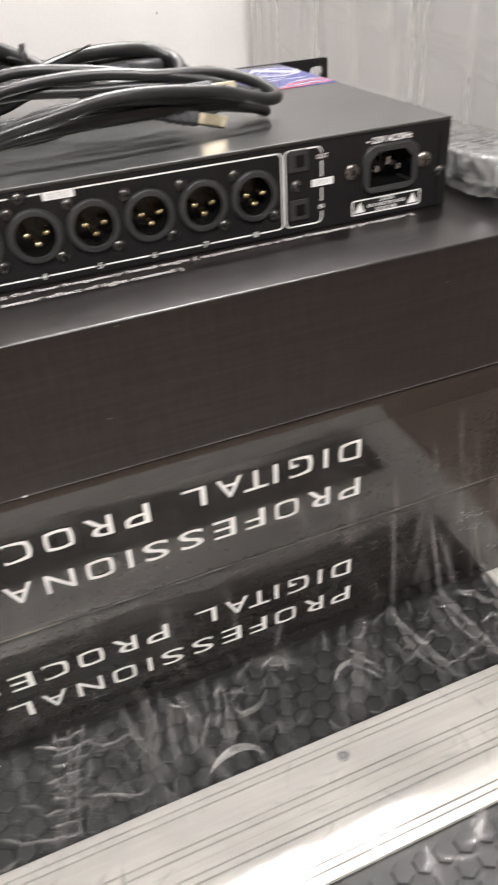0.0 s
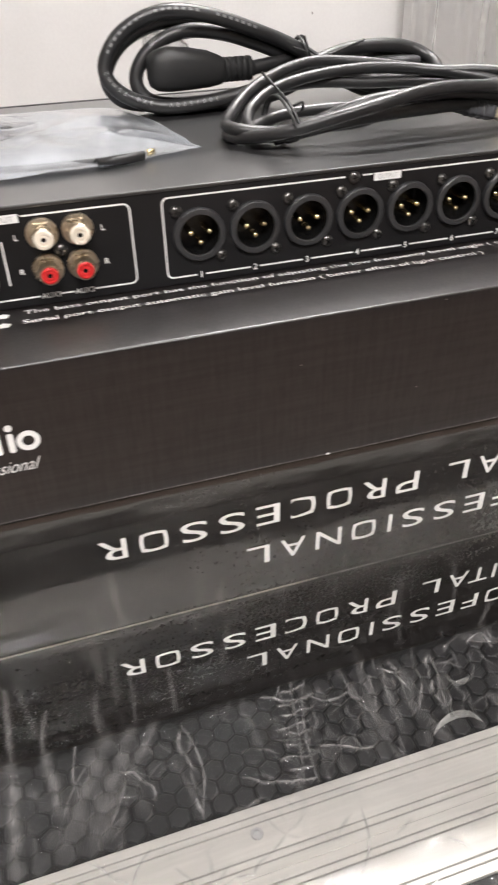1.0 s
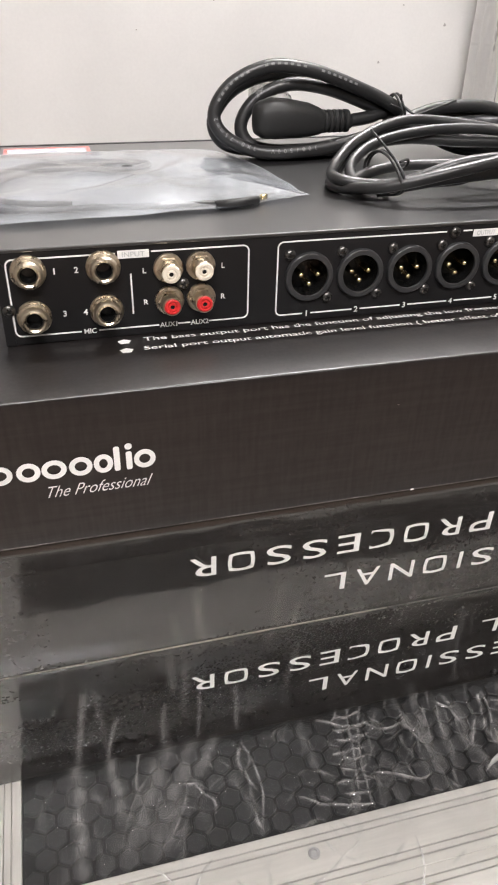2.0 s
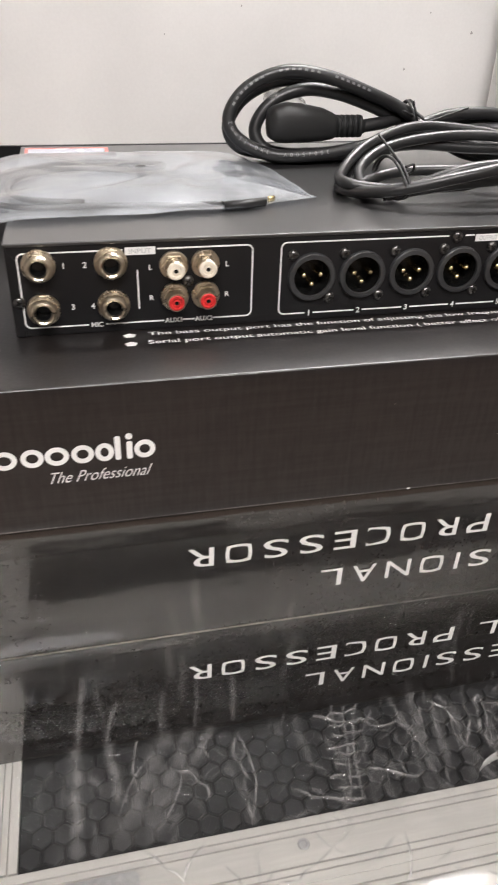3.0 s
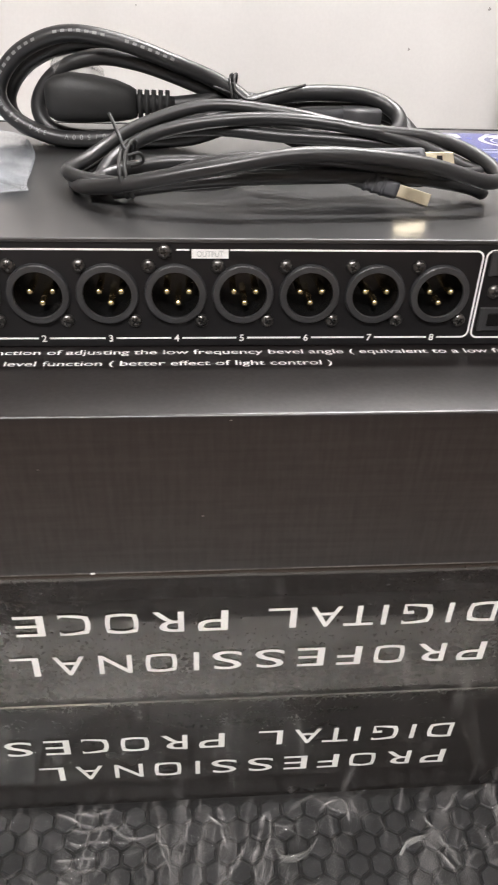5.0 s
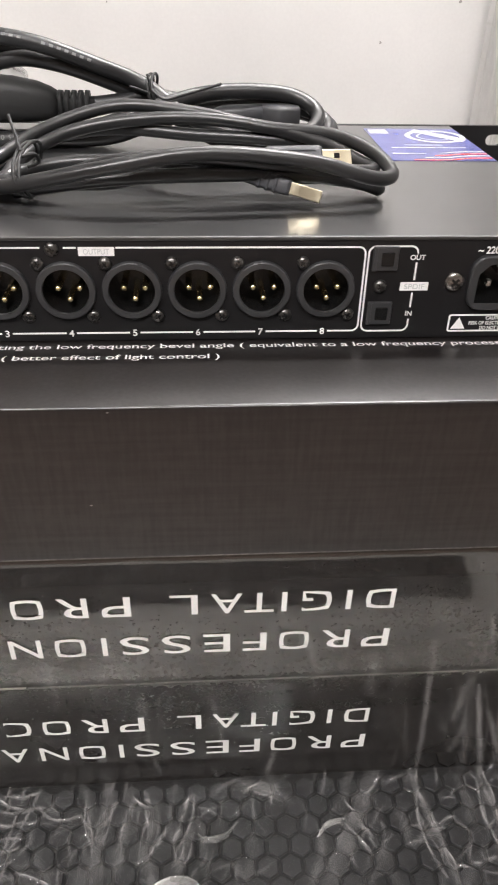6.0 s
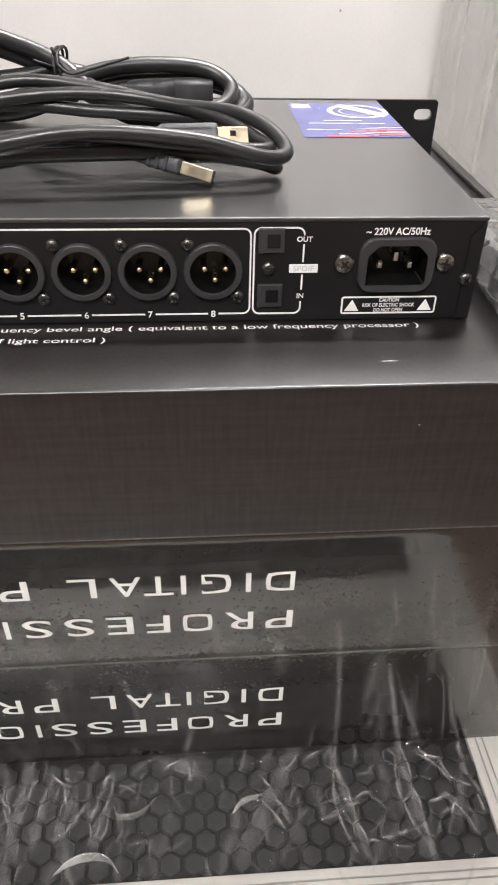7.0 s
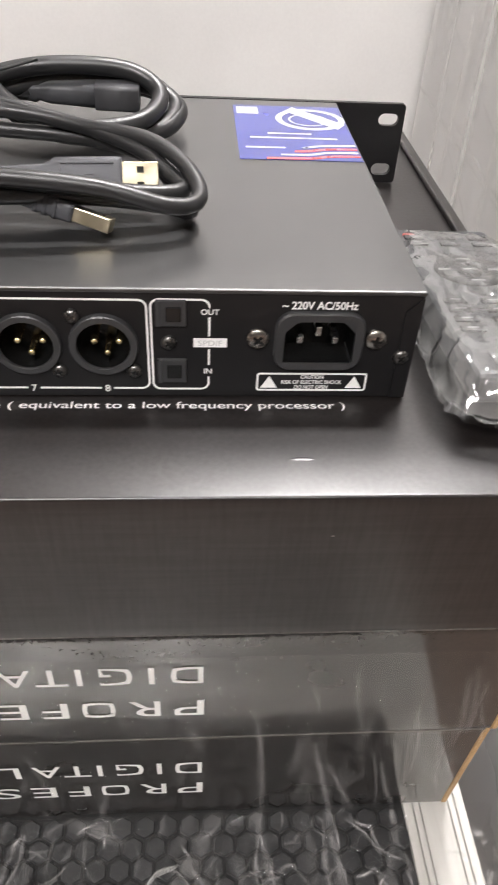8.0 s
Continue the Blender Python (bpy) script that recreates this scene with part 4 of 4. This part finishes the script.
on(lead, "cable", tube(smooth_path(pts, step=7), .0031, 12), RUBBER)


def plug_at(t, origin, rot, sections_mould, shell, holes, label):
    m = Matrix.Translation(origin) @ Euler([radians(a) for a in rot]).to_matrix().to_4x4()
    body = on(t, "plug", turned(round_body(sections_mould, 24, .42), m), PLUG_GREY, label)
    on(t, "shell", turned(box(*shell, .0004), m), SHELL, "bright metal plug shell", False, body)
    for h in holes:
        # dark raised plates painted as the shaded holes of the shell
        on(t, "shell_hole", turned(box(*h), m), DEEP, "", False, body)
    return body


big_plug = plug_at(lead, (.1165, .3995, .3228), (46, 0, 4), [(-.060, 0, -.001, .0031, .0029), (-.050, 0, 0, .0042, .0032), (-.038, 0, 0, .0052, .0034), (-.031, 0, 0, .0054, .0036), (-.0285, 0, 0, .0066, .0038), (-.0265, 0, 0, .0080, .0040), (-.0035, 0, 0, .0083, .0040), (-.002, 0, 0, .0079, .0036)],
        ((-.003, -.0062, -.0023), (.0115, .0062, .0023)), (((.0035, -.0042, .0021), (.0060, -.0018, .00245)), ((.0035, .0018, .0021), (.0060, .0042, .00245))), "dark grey usb plug with bright shell")
MINI_AT, MINI_TURN = (.1005, .3800, .3170), (-18, 13, -14)
mini = plug_at(lead, MINI_AT, MINI_TURN, [(-.046, 0, 0, .0029, .0028), (-.034, 0, 0, .0036, .0032), (-.022, 0, 0, .0040, .0033), (-.014, 0, 0, .0044, .0035), (-.004, 0, 0, .0046, .0036), (-.002, 0, 0, .0043, .0033)],
               ((-.003, -.0034, -.0026), (.0118, .0034, .0026)), (((.0076, -.0010, .0024), (.0086, .0010, .00275)),), "dark grey square usb plug with bright shell")
for i in range(3):
    m = Matrix.Translation(MINI_AT) @ Euler([radians(q) for q in MINI_TURN]).to_matrix().to_4x4()
    on(lead, "relief_rib", turned(round_body([(-.0165 + i * .0036, 0, 0, .0048 + .0001 * i, .0039), (-.0150 + i * .0036, 0, 0, .0048 + .0001 * i, .0039)], 24, .42), m), PLUG_GREY, parent=mini)
# raised frame on the flat of the larger plug
m = Matrix.Translation((.1165, .3995, .3228)) @ Euler((radians(46), 0, radians(4))).to_matrix().to_4x4()
on(lead, "grip_frame", turned(merge(box((-.0250, .0046, .0038), (-.0050, .0054, .0043), .0001), box((-.0250, -.0054, .0038), (-.0050, -.0046, .0043), .0001), box((-.0250, -.0046, .0038), (-.0243, .0046, .0043), .0001), box((-.0160, -.0008, .0038), (-.0115, -.0002, .0042), .0001), box((-.0160, .0004, .0038), (-.0125, .0009, .0042), .0001)), m), PLUG_GREY, "", False, big_plug)
tie(lead, -.016, .395, .3215, .024, .0100, ([(-.015, .385, .331), (-.018, .392, .336), (-.022, .402, .342)], [(-.014, .380, .330), (-.009, .381, .331), (-.008, .384, .327), (-.013, .384, .325)]))

# ---- bag of small parts ----
bag = thing("parts_bag", "clear zip bag of small black parts lying on the rack unit", "plastic bag", at=(-.15, .44, DZ1))
OUTLINE = [(-.0700, .3905), (-.0580, .3925), (-.0575, .3940), (-.0600, .4040), (-.062, .428), (-.068, .470), (-.088, .512), (-.150, .519), (-.222, .520), (-.262, .505), (-.268, .440), (-.264, .366), (-.222, .369), (-.150, .374), (-.100, .380)]


def pillow(outline, z0, height, droop, seed, nr=14, step=6, crinkle=.0, power=4):
    """A puffed bag over an outline; folds follow a noise field."""
    rim = smooth_path([Vector((x, y, 0)) for x, y in outline], True, step)
    c = sum(rim, Vector()) / len(rim)
    verts, milky = [], []
    for side in (1, -1):
        for i in range(nr + 1):
            f = i / nr
            for q in rim:
                p = c.lerp(q, f)
                n = noise.noise(Vector((p.x * 42, p.y * 42, seed))) + .5 * noise.noise(Vector((p.x * 110, p.y * 110, seed + 5)))
                fine = 75 if power == 4 else 125
                ridge = 1 - abs(noise.noise(Vector((p.x * fine, p.y * fine, seed + 9)))) * 3
                puff = (1 - f ** power) * height * ((.8 + .35 * n) if power == 4 else (.95 + .12 * n)) + crinkle * max(0, ridge)
                z = z0 + (puff if side > 0 else 0.0003) + .0008 * (1 - f) * (side > 0) + (0.0012 + .0008 * n) * (f > .95)
                z -= max(0, (DX0 - p.x)) * droop
                if power != 4 and f > .5:          # a tight bag crumples round its rim
                    p = p + Vector((noise.noise(p * 190 + Vector((0, 0, side + z * 260))), noise.noise(p * 190 + Vector((9, 3, side + z * 260))), 0)) * .0032 * min(1, (f - .5) * 3)
                verts.append((p.x, p.y, z))
                milky.append((max(0, 1.6 * abs(n) - .25) if f < .93 else .5) if power == 4 else max(0, .5 * abs(n) - .15, ridge - .55, 2.2 * f - 1.3))
    m = len(rim)
    faces = []
    for side in (0, 1):
        o = side * (nr + 1) * m
        for i in range(nr):
            for k in range(m):
                a, b = o + i * m + k, o + i * m + (k + 1) % m
                faces.append((a, b, b + m, a + m) if side == 0 else (b, a, a + m, b + m))
    me = bpy.data.meshes.new("bag")
    me.from_pydata(verts, [], faces)
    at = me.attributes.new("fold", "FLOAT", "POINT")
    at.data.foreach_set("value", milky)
    me.polygons.foreach_set("use_smooth", [True] * len(me.polygons))
    return me


def film_part(name, me, mat, t, label):
    me.materials.append(mat)
    me.transform(Matrix.Translation(-t.location))
    ob = new(name, me)
    ob.parent = t
    ob["label"] = label
    return ob


film_part("pouch", pillow(OUTLINE, DZ1 + .0008, .0085, .25, 2.0), BAG, bag, "milky clear zip pouch")
run = smooth_path([Vector((x, y, DZ1 + .0026)) for x, y in ((-.110, .3850), (-.135, .3850), (-.170, .3880), (-.205, .3880), (-.226, .4000), (-.232, .4300), (-.222, .4650), (-.195, .4850), (-.160, .4880), (-.130, .4780), (-.150, .4650), (-.185, .4720), (-.212, .4550), (-.220, .4300), (-.210, .4050), (-.180, .3960))], step=6)
on(bag, "thin_lead", tube(run, .0016, 10), RUBBER, "thin black lead in the pouch")
on(bag, "small_plug", merge(round_body([(-.110, .3825, DZ1 + .0024, .0028, .0019), (-.098, .3835, DZ1 + .0026, .0030, .0022), (-.087, .3865, DZ1 + .0028, .0024, .0020)])), RUBBER_MATT, "small black plug at the pouch edge")
on(bag, "plug_tip", round_body([(-.0855, .3885, DZ1 + .0034, .0014, .0014), (-.0815, .3900, DZ1 + .0036, .0013, .0013)]), GOLD, "gilt plug tip")
on(bag, "speck", shifted(turned(plate([(.0030 * math.cos(a), .0024 * math.sin(a)) for a in np.linspace(0, 2 * math.pi, 9)[:-1]], .0002), Matrix.Identity(4)), -.147, .439, DZ1 + .0102), RUBBER_MATT, "", False)

# ---- remote control ----
remote = thing("remote_control", "slim black remote control sealed in a crinkled clear bag", "remote control", at=(.252, .372, .2652))
def propped(shape):
    """The near end of the remote is held up by its crumpled bag."""
    for v in (shape.verts if isinstance(shape, bmesh.types.BMesh) else shape.vertices):
        v.co.z += .075 * max(0, .455 - v.co.y) * (1 if v.co.z > .2659 else .55)
    return shape


def raised(name, bm, mat, label="", smooth=True, parent=None):
    return on(remote, name, propped(bm), mat, label, smooth, parent)


raised("remote_body", box((.2335, .312, .2660), (.2815, .450, .2790), .003, 3), DARK_GREY, "", False)
raised("power_key", shifted(turned(lathe([(.003, 0), (.003, .0008), (0, .0011)], 16), Matrix.Rotation(radians(-90), 4, "X")), .2405, .441, .2784), RED)
for k, y in enumerate((.4375, .4300, .3690, .3610, .3530, .3450)):
    for i in range(3):
        x = .2420 + i * .0155
        key = raised("key", box((x - .0048, y - .0022, .2788), (x + .0048, y + .0022, .2800), .0006), RUBBER_MATT, "", False)
        raised("key_print", box((x - .0022, y - .0004, .27995), (x + .0022, y + .0004, .28012)), KEY_PRINT, "", False, key)
ringkey = raised("ring_key", shifted(turned(lathe([(.0155, 0), (.0155, .0010), (.0070, .0010), (.0068, .0002), (.0056, .0002), (.0054, .0012), (0, .0014)], 32), Matrix.Rotation(radians(-90), 4, "X")), .2575, .3990, .2788), RUBBER_MATT)
for dx, dy in ((0, .0112), (0, -.0112), (-.0112, 0), (.0112, 0), (0, 0)):
    raised("key_print", box((.2575 + dx - .0030, .3990 + dy - .0005, .2796), (.2575 + dx + .0030, .3990 + dy + .0005, .28032)), KEY_PRINT, "", False, ringkey)
raised("maker_plate", box((.2420, .3190, .2789), (.2735, .3290, .2794), .0002), GREY_PLASTIC, "", False)
for i in range(5):
    raised("maker_mark", box((.2450 + i * .0052, .3222, .2793), (.2490 + i * .0052, .3258, .2797)), INK, "", False)
film_part("pouch", propped(pillow([(.2250, .340), (.2250, .318), (.2340, .303), (.2600, .300), (.2840, .304), (.2900, .320), (.2880, .400), (.2860, .456), (.2560, .460), (.2330, .456), (.2290, .400)], .2654, .0165, 0, 7.0, 30, 9, .0014, 9)), BAG_CLEAR, remote, "crinkled clear pouch")

remote.location = (.256, .380, .2652)

# ---- film over the lower cartons and the case ----
wrap = thing("stretch_film", "clear crinkled stretch film drawn over cartons and case edge", "plastic film", at=(0, .25, 0))
BEND = [(.2892, .172), (.2894, .104), (.2945, .096), (.2952, .012), (.2900, .0065), (.2650, .0055), (.2300, .0050), (.1960, .0044), (.1590, .0042), (.1480, .0036), (.1040, .0036), (.0980, .0042), (.0640, .0040), (.0590, .0010), (.0570, -.0300)]
REACH = [0.0]
for (ya, za), (yb, zb) in zip(BEND, BEND[1:]):
    REACH.append(REACH[-1] + math.hypot(yb - ya, zb - za))


def drape(A, B, lift):
    y, z = np.interp(B, REACH, [p[0] for p in BEND]), np.interp(B, REACH, [p[1] for p in BEND])
    flat = np.clip((B - REACH[3] + .004) / .012, 0, 1)
    over = np.maximum(0, A - .2985) + np.maximum(0, -.2865 - A)      # hangs over the ends of the case
    out = np.clip(A, -.2865 - .012, .2985 + .012)
    return out, y - lift * (1 - flat), z + lift * flat - np.maximum(0, over - .002) * 0.9 * flat


def on_board(y):
    return float(np.interp(-y, [-p[0] for p in BEND[3:]], REACH[3:]))


def on_face(z):
    return float(np.interp(-z, [-p[1] for p in BEND[:4]], REACH[:4]))


rng = random.Random(11)
folds = []


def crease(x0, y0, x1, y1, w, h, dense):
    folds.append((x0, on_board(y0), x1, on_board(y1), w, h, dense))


for x0, x1 in ((-.045, -.060), (-.036, -.051)):                       # a pressed double seam with rungs
    crease(x0, .294, x1, .232, .0007, .0008, .55)
for k in range(9):
    f = (k + .5) / 9
    x, y = -.045 - .015 * f, .294 - .062 * f
    crease(x - rng.uniform(.006, .013), y + rng.uniform(-.001, .003), x, y, .0008, .001, .8)
    crease(x, y, x + .009, y + rng.uniform(-.001, .002), .0007, .0008, .6)
BANDS = [(-.162, .294, -.194, .237, .0050, .34), (-.147, .294, -.178, .236, .0040, .34), (-.132, .294, -.150, .272, .0026, .30), (.153, .293, .119, .238, .0042, .26), (.079, .293, .102, .284, .0030, .32), (.097, .286, .093, .294, .0026, .28),
         (.002, .294, -.004, .245, .0022, .30), (.029, .285, .022, .251, .0020, .30), (.016, .291, .008, .244, .0024, .26), (-.012, .294, .002, .244, .0020, .22), (.048, .269, .039, .242, .0022, .26), (.175, .294, .187, .233, .0016, .42), (.215, .294, .222, .229, .0018, .46)]
for x0, y0, x1, y1, w, d in BANDS:                                    # film doubled into bands, with hard pale edges
    crease(x0, y0, x1, y1, w, .0007, d)
    for side in (-1, .5):
        e = side * w * 1.05
        f0, f1 = rng.uniform(0, .25), rng.uniform(.65, 1)
        crease(x0 + e + (x1 - x0) * f0, y0 + (y1 - y0) * f0, x0 + e * 1.2 + (x1 - x0) * f1, y0 + (y1 - y0) * f1, .0005, .0006, rng.uniform(.35, .75))
for x0, y0, x1, y1 in ((.134, .281, .147, .254), (.164, .256, .193, .269), (.188, .243, .221, .249), (-.118, .287, -.118, .233), (.022, .291, .026, .277), (.252, .293, .255, .255), (.006, .287, -.001, .264), (.048, .288, .036, .251), (.035, .271, .022, .252)):
    n = 4
    for i in range(n):                      # broken, wandering creases
        ax, ay = x0 + (x1 - x0) * i / n, y0 + (y1 - y0) * i / n
        bx, by = x0 + (x1 - x0) * (i + .9) / n + rng.uniform(-.003, .003), y0 + (y1 - y0) * (i + .9) / n + rng.uniform(-.002, .002)
        crease(ax, ay, bx, by, rng.uniform(.0006, .0012), .0010, rng.uniform(.4, .9))
for x0, y0, x1, y1, w, d in ((-.216, .294, -.217, .236, .0034, .50), (-.196, .294, -.192, .260, .0028, .50), (-.147, .292, -.189, .237, .0040, .22), (-.140, .290, -.176, .238, .0030, .18), (-.156, .267, -.174, .235, .0030, .28)):
    crease(x0, y0, x1, y1, w, .0012, d)
for x0, y0, x1, y1 in ((-.116, .290, -.119, .233), (.050, .289, .040, .258), (.178, .290, .181, .238), (.213, .289, .219, .240), (.225, .291, .242, .273), (.236, .264, .248, .244), (-.179, .294, -.180, .262)):
    crease(x0, y0, x1, y1, .0007, .0010, .7)
SCRAWL = [[(-.065, .292), (-.052, .287), (-.036, .286), (-.028, .279), (-.012, .280), (-.005, .270)], [(-.042, .252), (-.022, .243), (-.010, .243)], [(-.091, .248), (-.081, .241), (-.063, .236)], [(-.158, .273), (-.149, .270), (-.141, .260), (-.141, .251)],
          [(.078, .289), (.091, .292), (.093, .282)], [(.016, .289), (.023, .283), (.025, .271)], [(.120, .268), (.132, .268), (.144, .251)], [(.156, .292), (.144, .283)], [(.178, .294), (.180, .274), (.184, .252), (.187, .240)], [(.216, .294), (.218, .272), (.220, .253), (.222, .238)], [(.228, .291), (.239, .287), (.242, .275), (.252, .270)], [(.227, .262), (.237, .266), (.242, .262), (.237, .252)],
          [(-.180, .228), (-.171, .217), (-.162, .209), (-.149, .225)], [(-.138, .212), (-.133, .205), (-.130, .198)], [(-.119, .196), (-.111, .198), (-.101, .197), (-.092, .202), (-.075, .212), (-.067, .216)], [(-.035, .210), (-.048, .180)], [(.002, .181), (.010, .171)]]
for path in SCRAWL:
    for (x0, y0), (x1, y1) in zip(path, path[1:]):
        crease(x0, y0, x1, y1, .0008, .0011, rng.uniform(.65, 1.0))
for x, z0, x1, z1, d in ((-.206, .074, -.215, .012, .40), (-.189, .048, -.197, .012, .45), (-.161, .052, -.163, .012, .30), (-.141, .060, -.143, .012, .25), (-.119, .056, -.118, .015, .30), (.200, .086, .216, .010, .45), (.168, .130, .178, .010, .30), (.210, .064, .228, .010, .35), (.237, .064, .252, .012, .30), (.095, .036, .091, .010, .30)):
    folds.append((x, on_face(z0), x1, on_face(z1), rng.uniform(.0009, .0018), .0007, d))
for k in range(34):                         # faint pulls down the carton faces
    x, z = rng.uniform(-.27, .28), rng.uniform(.02, .15)
    folds.append((x, on_face(z), x + rng.uniform(-.006, .006), on_face(max(.012, z - rng.uniform(.02, .06))), rng.uniform(.0008, .0030), .0004, rng.uniform(.06, .22)))
for k in range(40):                         # broad milky patches over the board
    x, y = rng.uniform(-.25, .26), rng.uniform(.245, .294)
    crease(x, y, x + rng.uniform(-.016, .010), y - rng.uniform(.012, .045), rng.uniform(.0010, .0034), rng.uniform(.0003, .0009), rng.uniform(.08, .24))
for k in range(200):                        # small scattered creases, thicker in the gathered places
    cx = rng.choice((-.16, -.10, -.075, -.03, -.02, .0, .06, .135, .15, .20, .23))
    x, y = cx + rng.gauss(0, .018), rng.uniform(.236, .293)
    a, l = rng.choice((rng.uniform(0, 2 * math.pi), rng.gauss(1.15, .35))), rng.uniform(.004, .017)
    crease(x, y, x + l * math.cos(a), y + l * math.sin(a), rng.uniform(.0005, .0010), rng.uniform(.0004, .0009), rng.uniform(.10, .42))
for k in range(80):                         # creases over the rails
    x, y = rng.uniform(-.27, .28), rng.uniform(.160, .232)
    a, l = rng.uniform(0, 2 * math.pi), rng.uniform(.004, .020)
    crease(x, y, x + l * math.cos(a), y + l * math.sin(a), rng.uniform(.0008, .0012), .0006, rng.uniform(.2, .6))
for k in range(90):                         # crumpled film over the nearer board
    x, y = rng.uniform(-.28, .30), rng.uniform(.080, .158)
    a, l = rng.uniform(0, 2 * math.pi), rng.uniform(.006, .026)
    crease(x, y, x + l * math.cos(a), y + l * math.sin(a), rng.uniform(.0008, .0022), .0010, rng.uniform(.25, .8))
for k in range(16):                         # film gathered round the end of the cartons
    x, z = rng.uniform(.19, .281), rng.uniform(.06, .165)
    folds.append((x, on_face(z), x + rng.uniform(.006, .016), on_face(max(.012, z - rng.uniform(.04, .10))), rng.uniform(.0006, .0014), .0005, rng.uniform(.08, .26)))
for k in range(110):                        # crumpled ends
    x, y = rng.choice((rng.uniform(.292, .335), rng.uniform(-.32, -.283))), rng.uniform(.17, .293)
    a, l = rng.uniform(0, 2 * math.pi), rng.uniform(.005, .016)
    crease(x, y, x + l * math.cos(a), y + l * math.sin(a), rng.uniform(.0007, .0016), rng.uniform(.0006, .0016), rng.uniform(.25, .8))
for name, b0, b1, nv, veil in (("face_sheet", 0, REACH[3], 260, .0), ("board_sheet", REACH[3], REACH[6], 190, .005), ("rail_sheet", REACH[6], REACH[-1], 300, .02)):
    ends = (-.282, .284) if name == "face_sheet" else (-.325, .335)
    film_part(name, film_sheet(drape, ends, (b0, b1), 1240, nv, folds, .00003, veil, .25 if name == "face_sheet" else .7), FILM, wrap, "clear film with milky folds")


def scrap(points, lift, label):
    """A torn piece of film that curls up from the board."""
    t = thing("film_scrap", label, "plastic scrap", at=(points[0][0], points[0][1], .0045))
    bm = bmesh.new()
    rows = []
    line = smooth_path([Vector((x, y, .0072)) for x, y in points], step=5)
    for i, q in enumerate(line):
        f = i / (len(line) - 1)
        w = .0030 * math.sin(math.pi * min(.95, f * .9 + .05)) + .0006
        rows.append([bm.verts.new(q + Vector((0, -w * (1 - s), lift * math.sin(math.pi * s) * math.sin(math.pi * f)))) for s in (0, .25, .5, .75, 1)])
    for a, b in zip(rows, rows[1:]):
        for i in range(4):
            bm.faces.new((a[i], b[i], b[i + 1], a[i + 1]))
    on(t, "curl", bm, FLAKE)


scrap([(.0230, .236), (.0300, .2415), (.0400, .2445), (.0500, .2425), (.0560, .2350)], .006, "pale curl of torn film on the hex board")
scrap([(.0510, .2700), (.0545, .2645), (.0660, .2660), (.0740, .2730)], .004, "pale bent scrap of film on the hex board")
scrap([(.1160, .2620), (.1220, .2690), (.1330, .2715)], .004, "small pale scrap of film on the hex board")

# ---- wrapped cabinet beside the stack ----
cab = thing("wrapped_cabinet", "tall grey panel cabinet wrapped in clear stretch film", "cabinet", at=(.70, .70, ZF))
on(cab, "body", box((.425, .20, ZF + .002), (1.0, 1.10, .75), .006), CABINET, "", False)
rng = random.Random(5)
folds = []
for k in range(48):                         # upright pulls
    y, z = rng.uniform(.20, 1.08), rng.uniform(-.1, .6)
    folds.append((y, z, y + rng.uniform(-.02, .02), z + rng.uniform(.2, .6), rng.uniform(.003, .011), rng.uniform(.0006, .0016), rng.uniform(.10, .55)))
for k in range(60):                         # slanting taut lines
    y, z = rng.uniform(.1, .8), rng.uniform(.0, .8)
    folds.append((y, z, y + rng.uniform(.2, .6), z + rng.uniform(-.02, .14), rng.uniform(.0013, .0024), .0003, rng.uniform(.08, .26)))
me = film_sheet(lambda A, B, lift: (.4235 - lift, A, B), (.19, 1.09), (-.10, .74), 640, 600, folds, .00015, 0, .12)
film_part("wrapping", me, FILM_WALL, cab, "clear wrapping film with upright folds")

# ---- studs of the hex board, last ----
STUD_R = .0061


def stud_mesh():
    bm = bmesh.new()
    rings = []
    for rr, z in ((STUD_R, -.0012), (STUD_R, 0), (STUD_R - .0005, .0005)):
        rings.append([bm.verts.new((rr * math.sin(math.pi / 3 * i), rr * math.cos(math.pi / 3 * i), z)) for i in range(6)])
    for a, b in zip(rings, rings[1:]):
        for i in range(6):
            bm.faces.new((a[i], a[(i + 1) % 6], b[(i + 1) % 6], b[i]))
    bm.faces.new(rings[-1])
    bmesh.ops.recalc_face_normals(bm, faces=bm.faces)
    me = bpy.data.meshes.new("hex_stud")
    bm.to_mesh(me)
    bm.free()
    me.materials.append(HEXBLACK)
    return me


stud = stud_mesh()
PX, PY = .0125, .0108
row = 0
y = .2395
while y < .300:
    x = -.2425 + (row % 2) * PX / 2
    while x < .2590:
        ob = new("hex_stud", stud)
        ob.parent = case
        ob.location = Vector((x, y, 0)) - case.location
        x += PX
    y += PY
    row += 1


def stud_field(x0, x1, y0, y1, t):
    """The studs of a far board, joined."""
    bm = bmesh.new()
    verts, faces = [], []
    row, y = 0, y0
    while y < y1:
        x = x0 + (row % 2) * PX / 2
        while x < x1:
            o = len(verts)
            for rr, z in ((STUD_R, -.0012), (STUD_R - .0006, .0006)):
                verts += [(x + rr * math.sin(math.pi / 3 * i), y + rr * math.cos(math.pi / 3 * i), z) for i in range(6)]
            faces += [(o + i, o + (i + 1) % 6, o + 6 + (i + 1) % 6, o + 6 + i) for i in range(6)] + [tuple(range(o + 11, o + 5, -1))]
            x += PX
        y += PY
        row += 1
    bm.free()
    me = bpy.data.meshes.new("hex_studs")
    me.from_pydata([tuple(Vector(v) - t.location) for v in verts], [], faces)
    me.materials.append(HEXBLACK)
    ob = new("hex_studs", me)
    ob.parent = t
    return tagged(ob, "dark hex-patterned board", "", "", "stuff")


stud_field(-.2425, .2590, .1060, .1560, front_case)
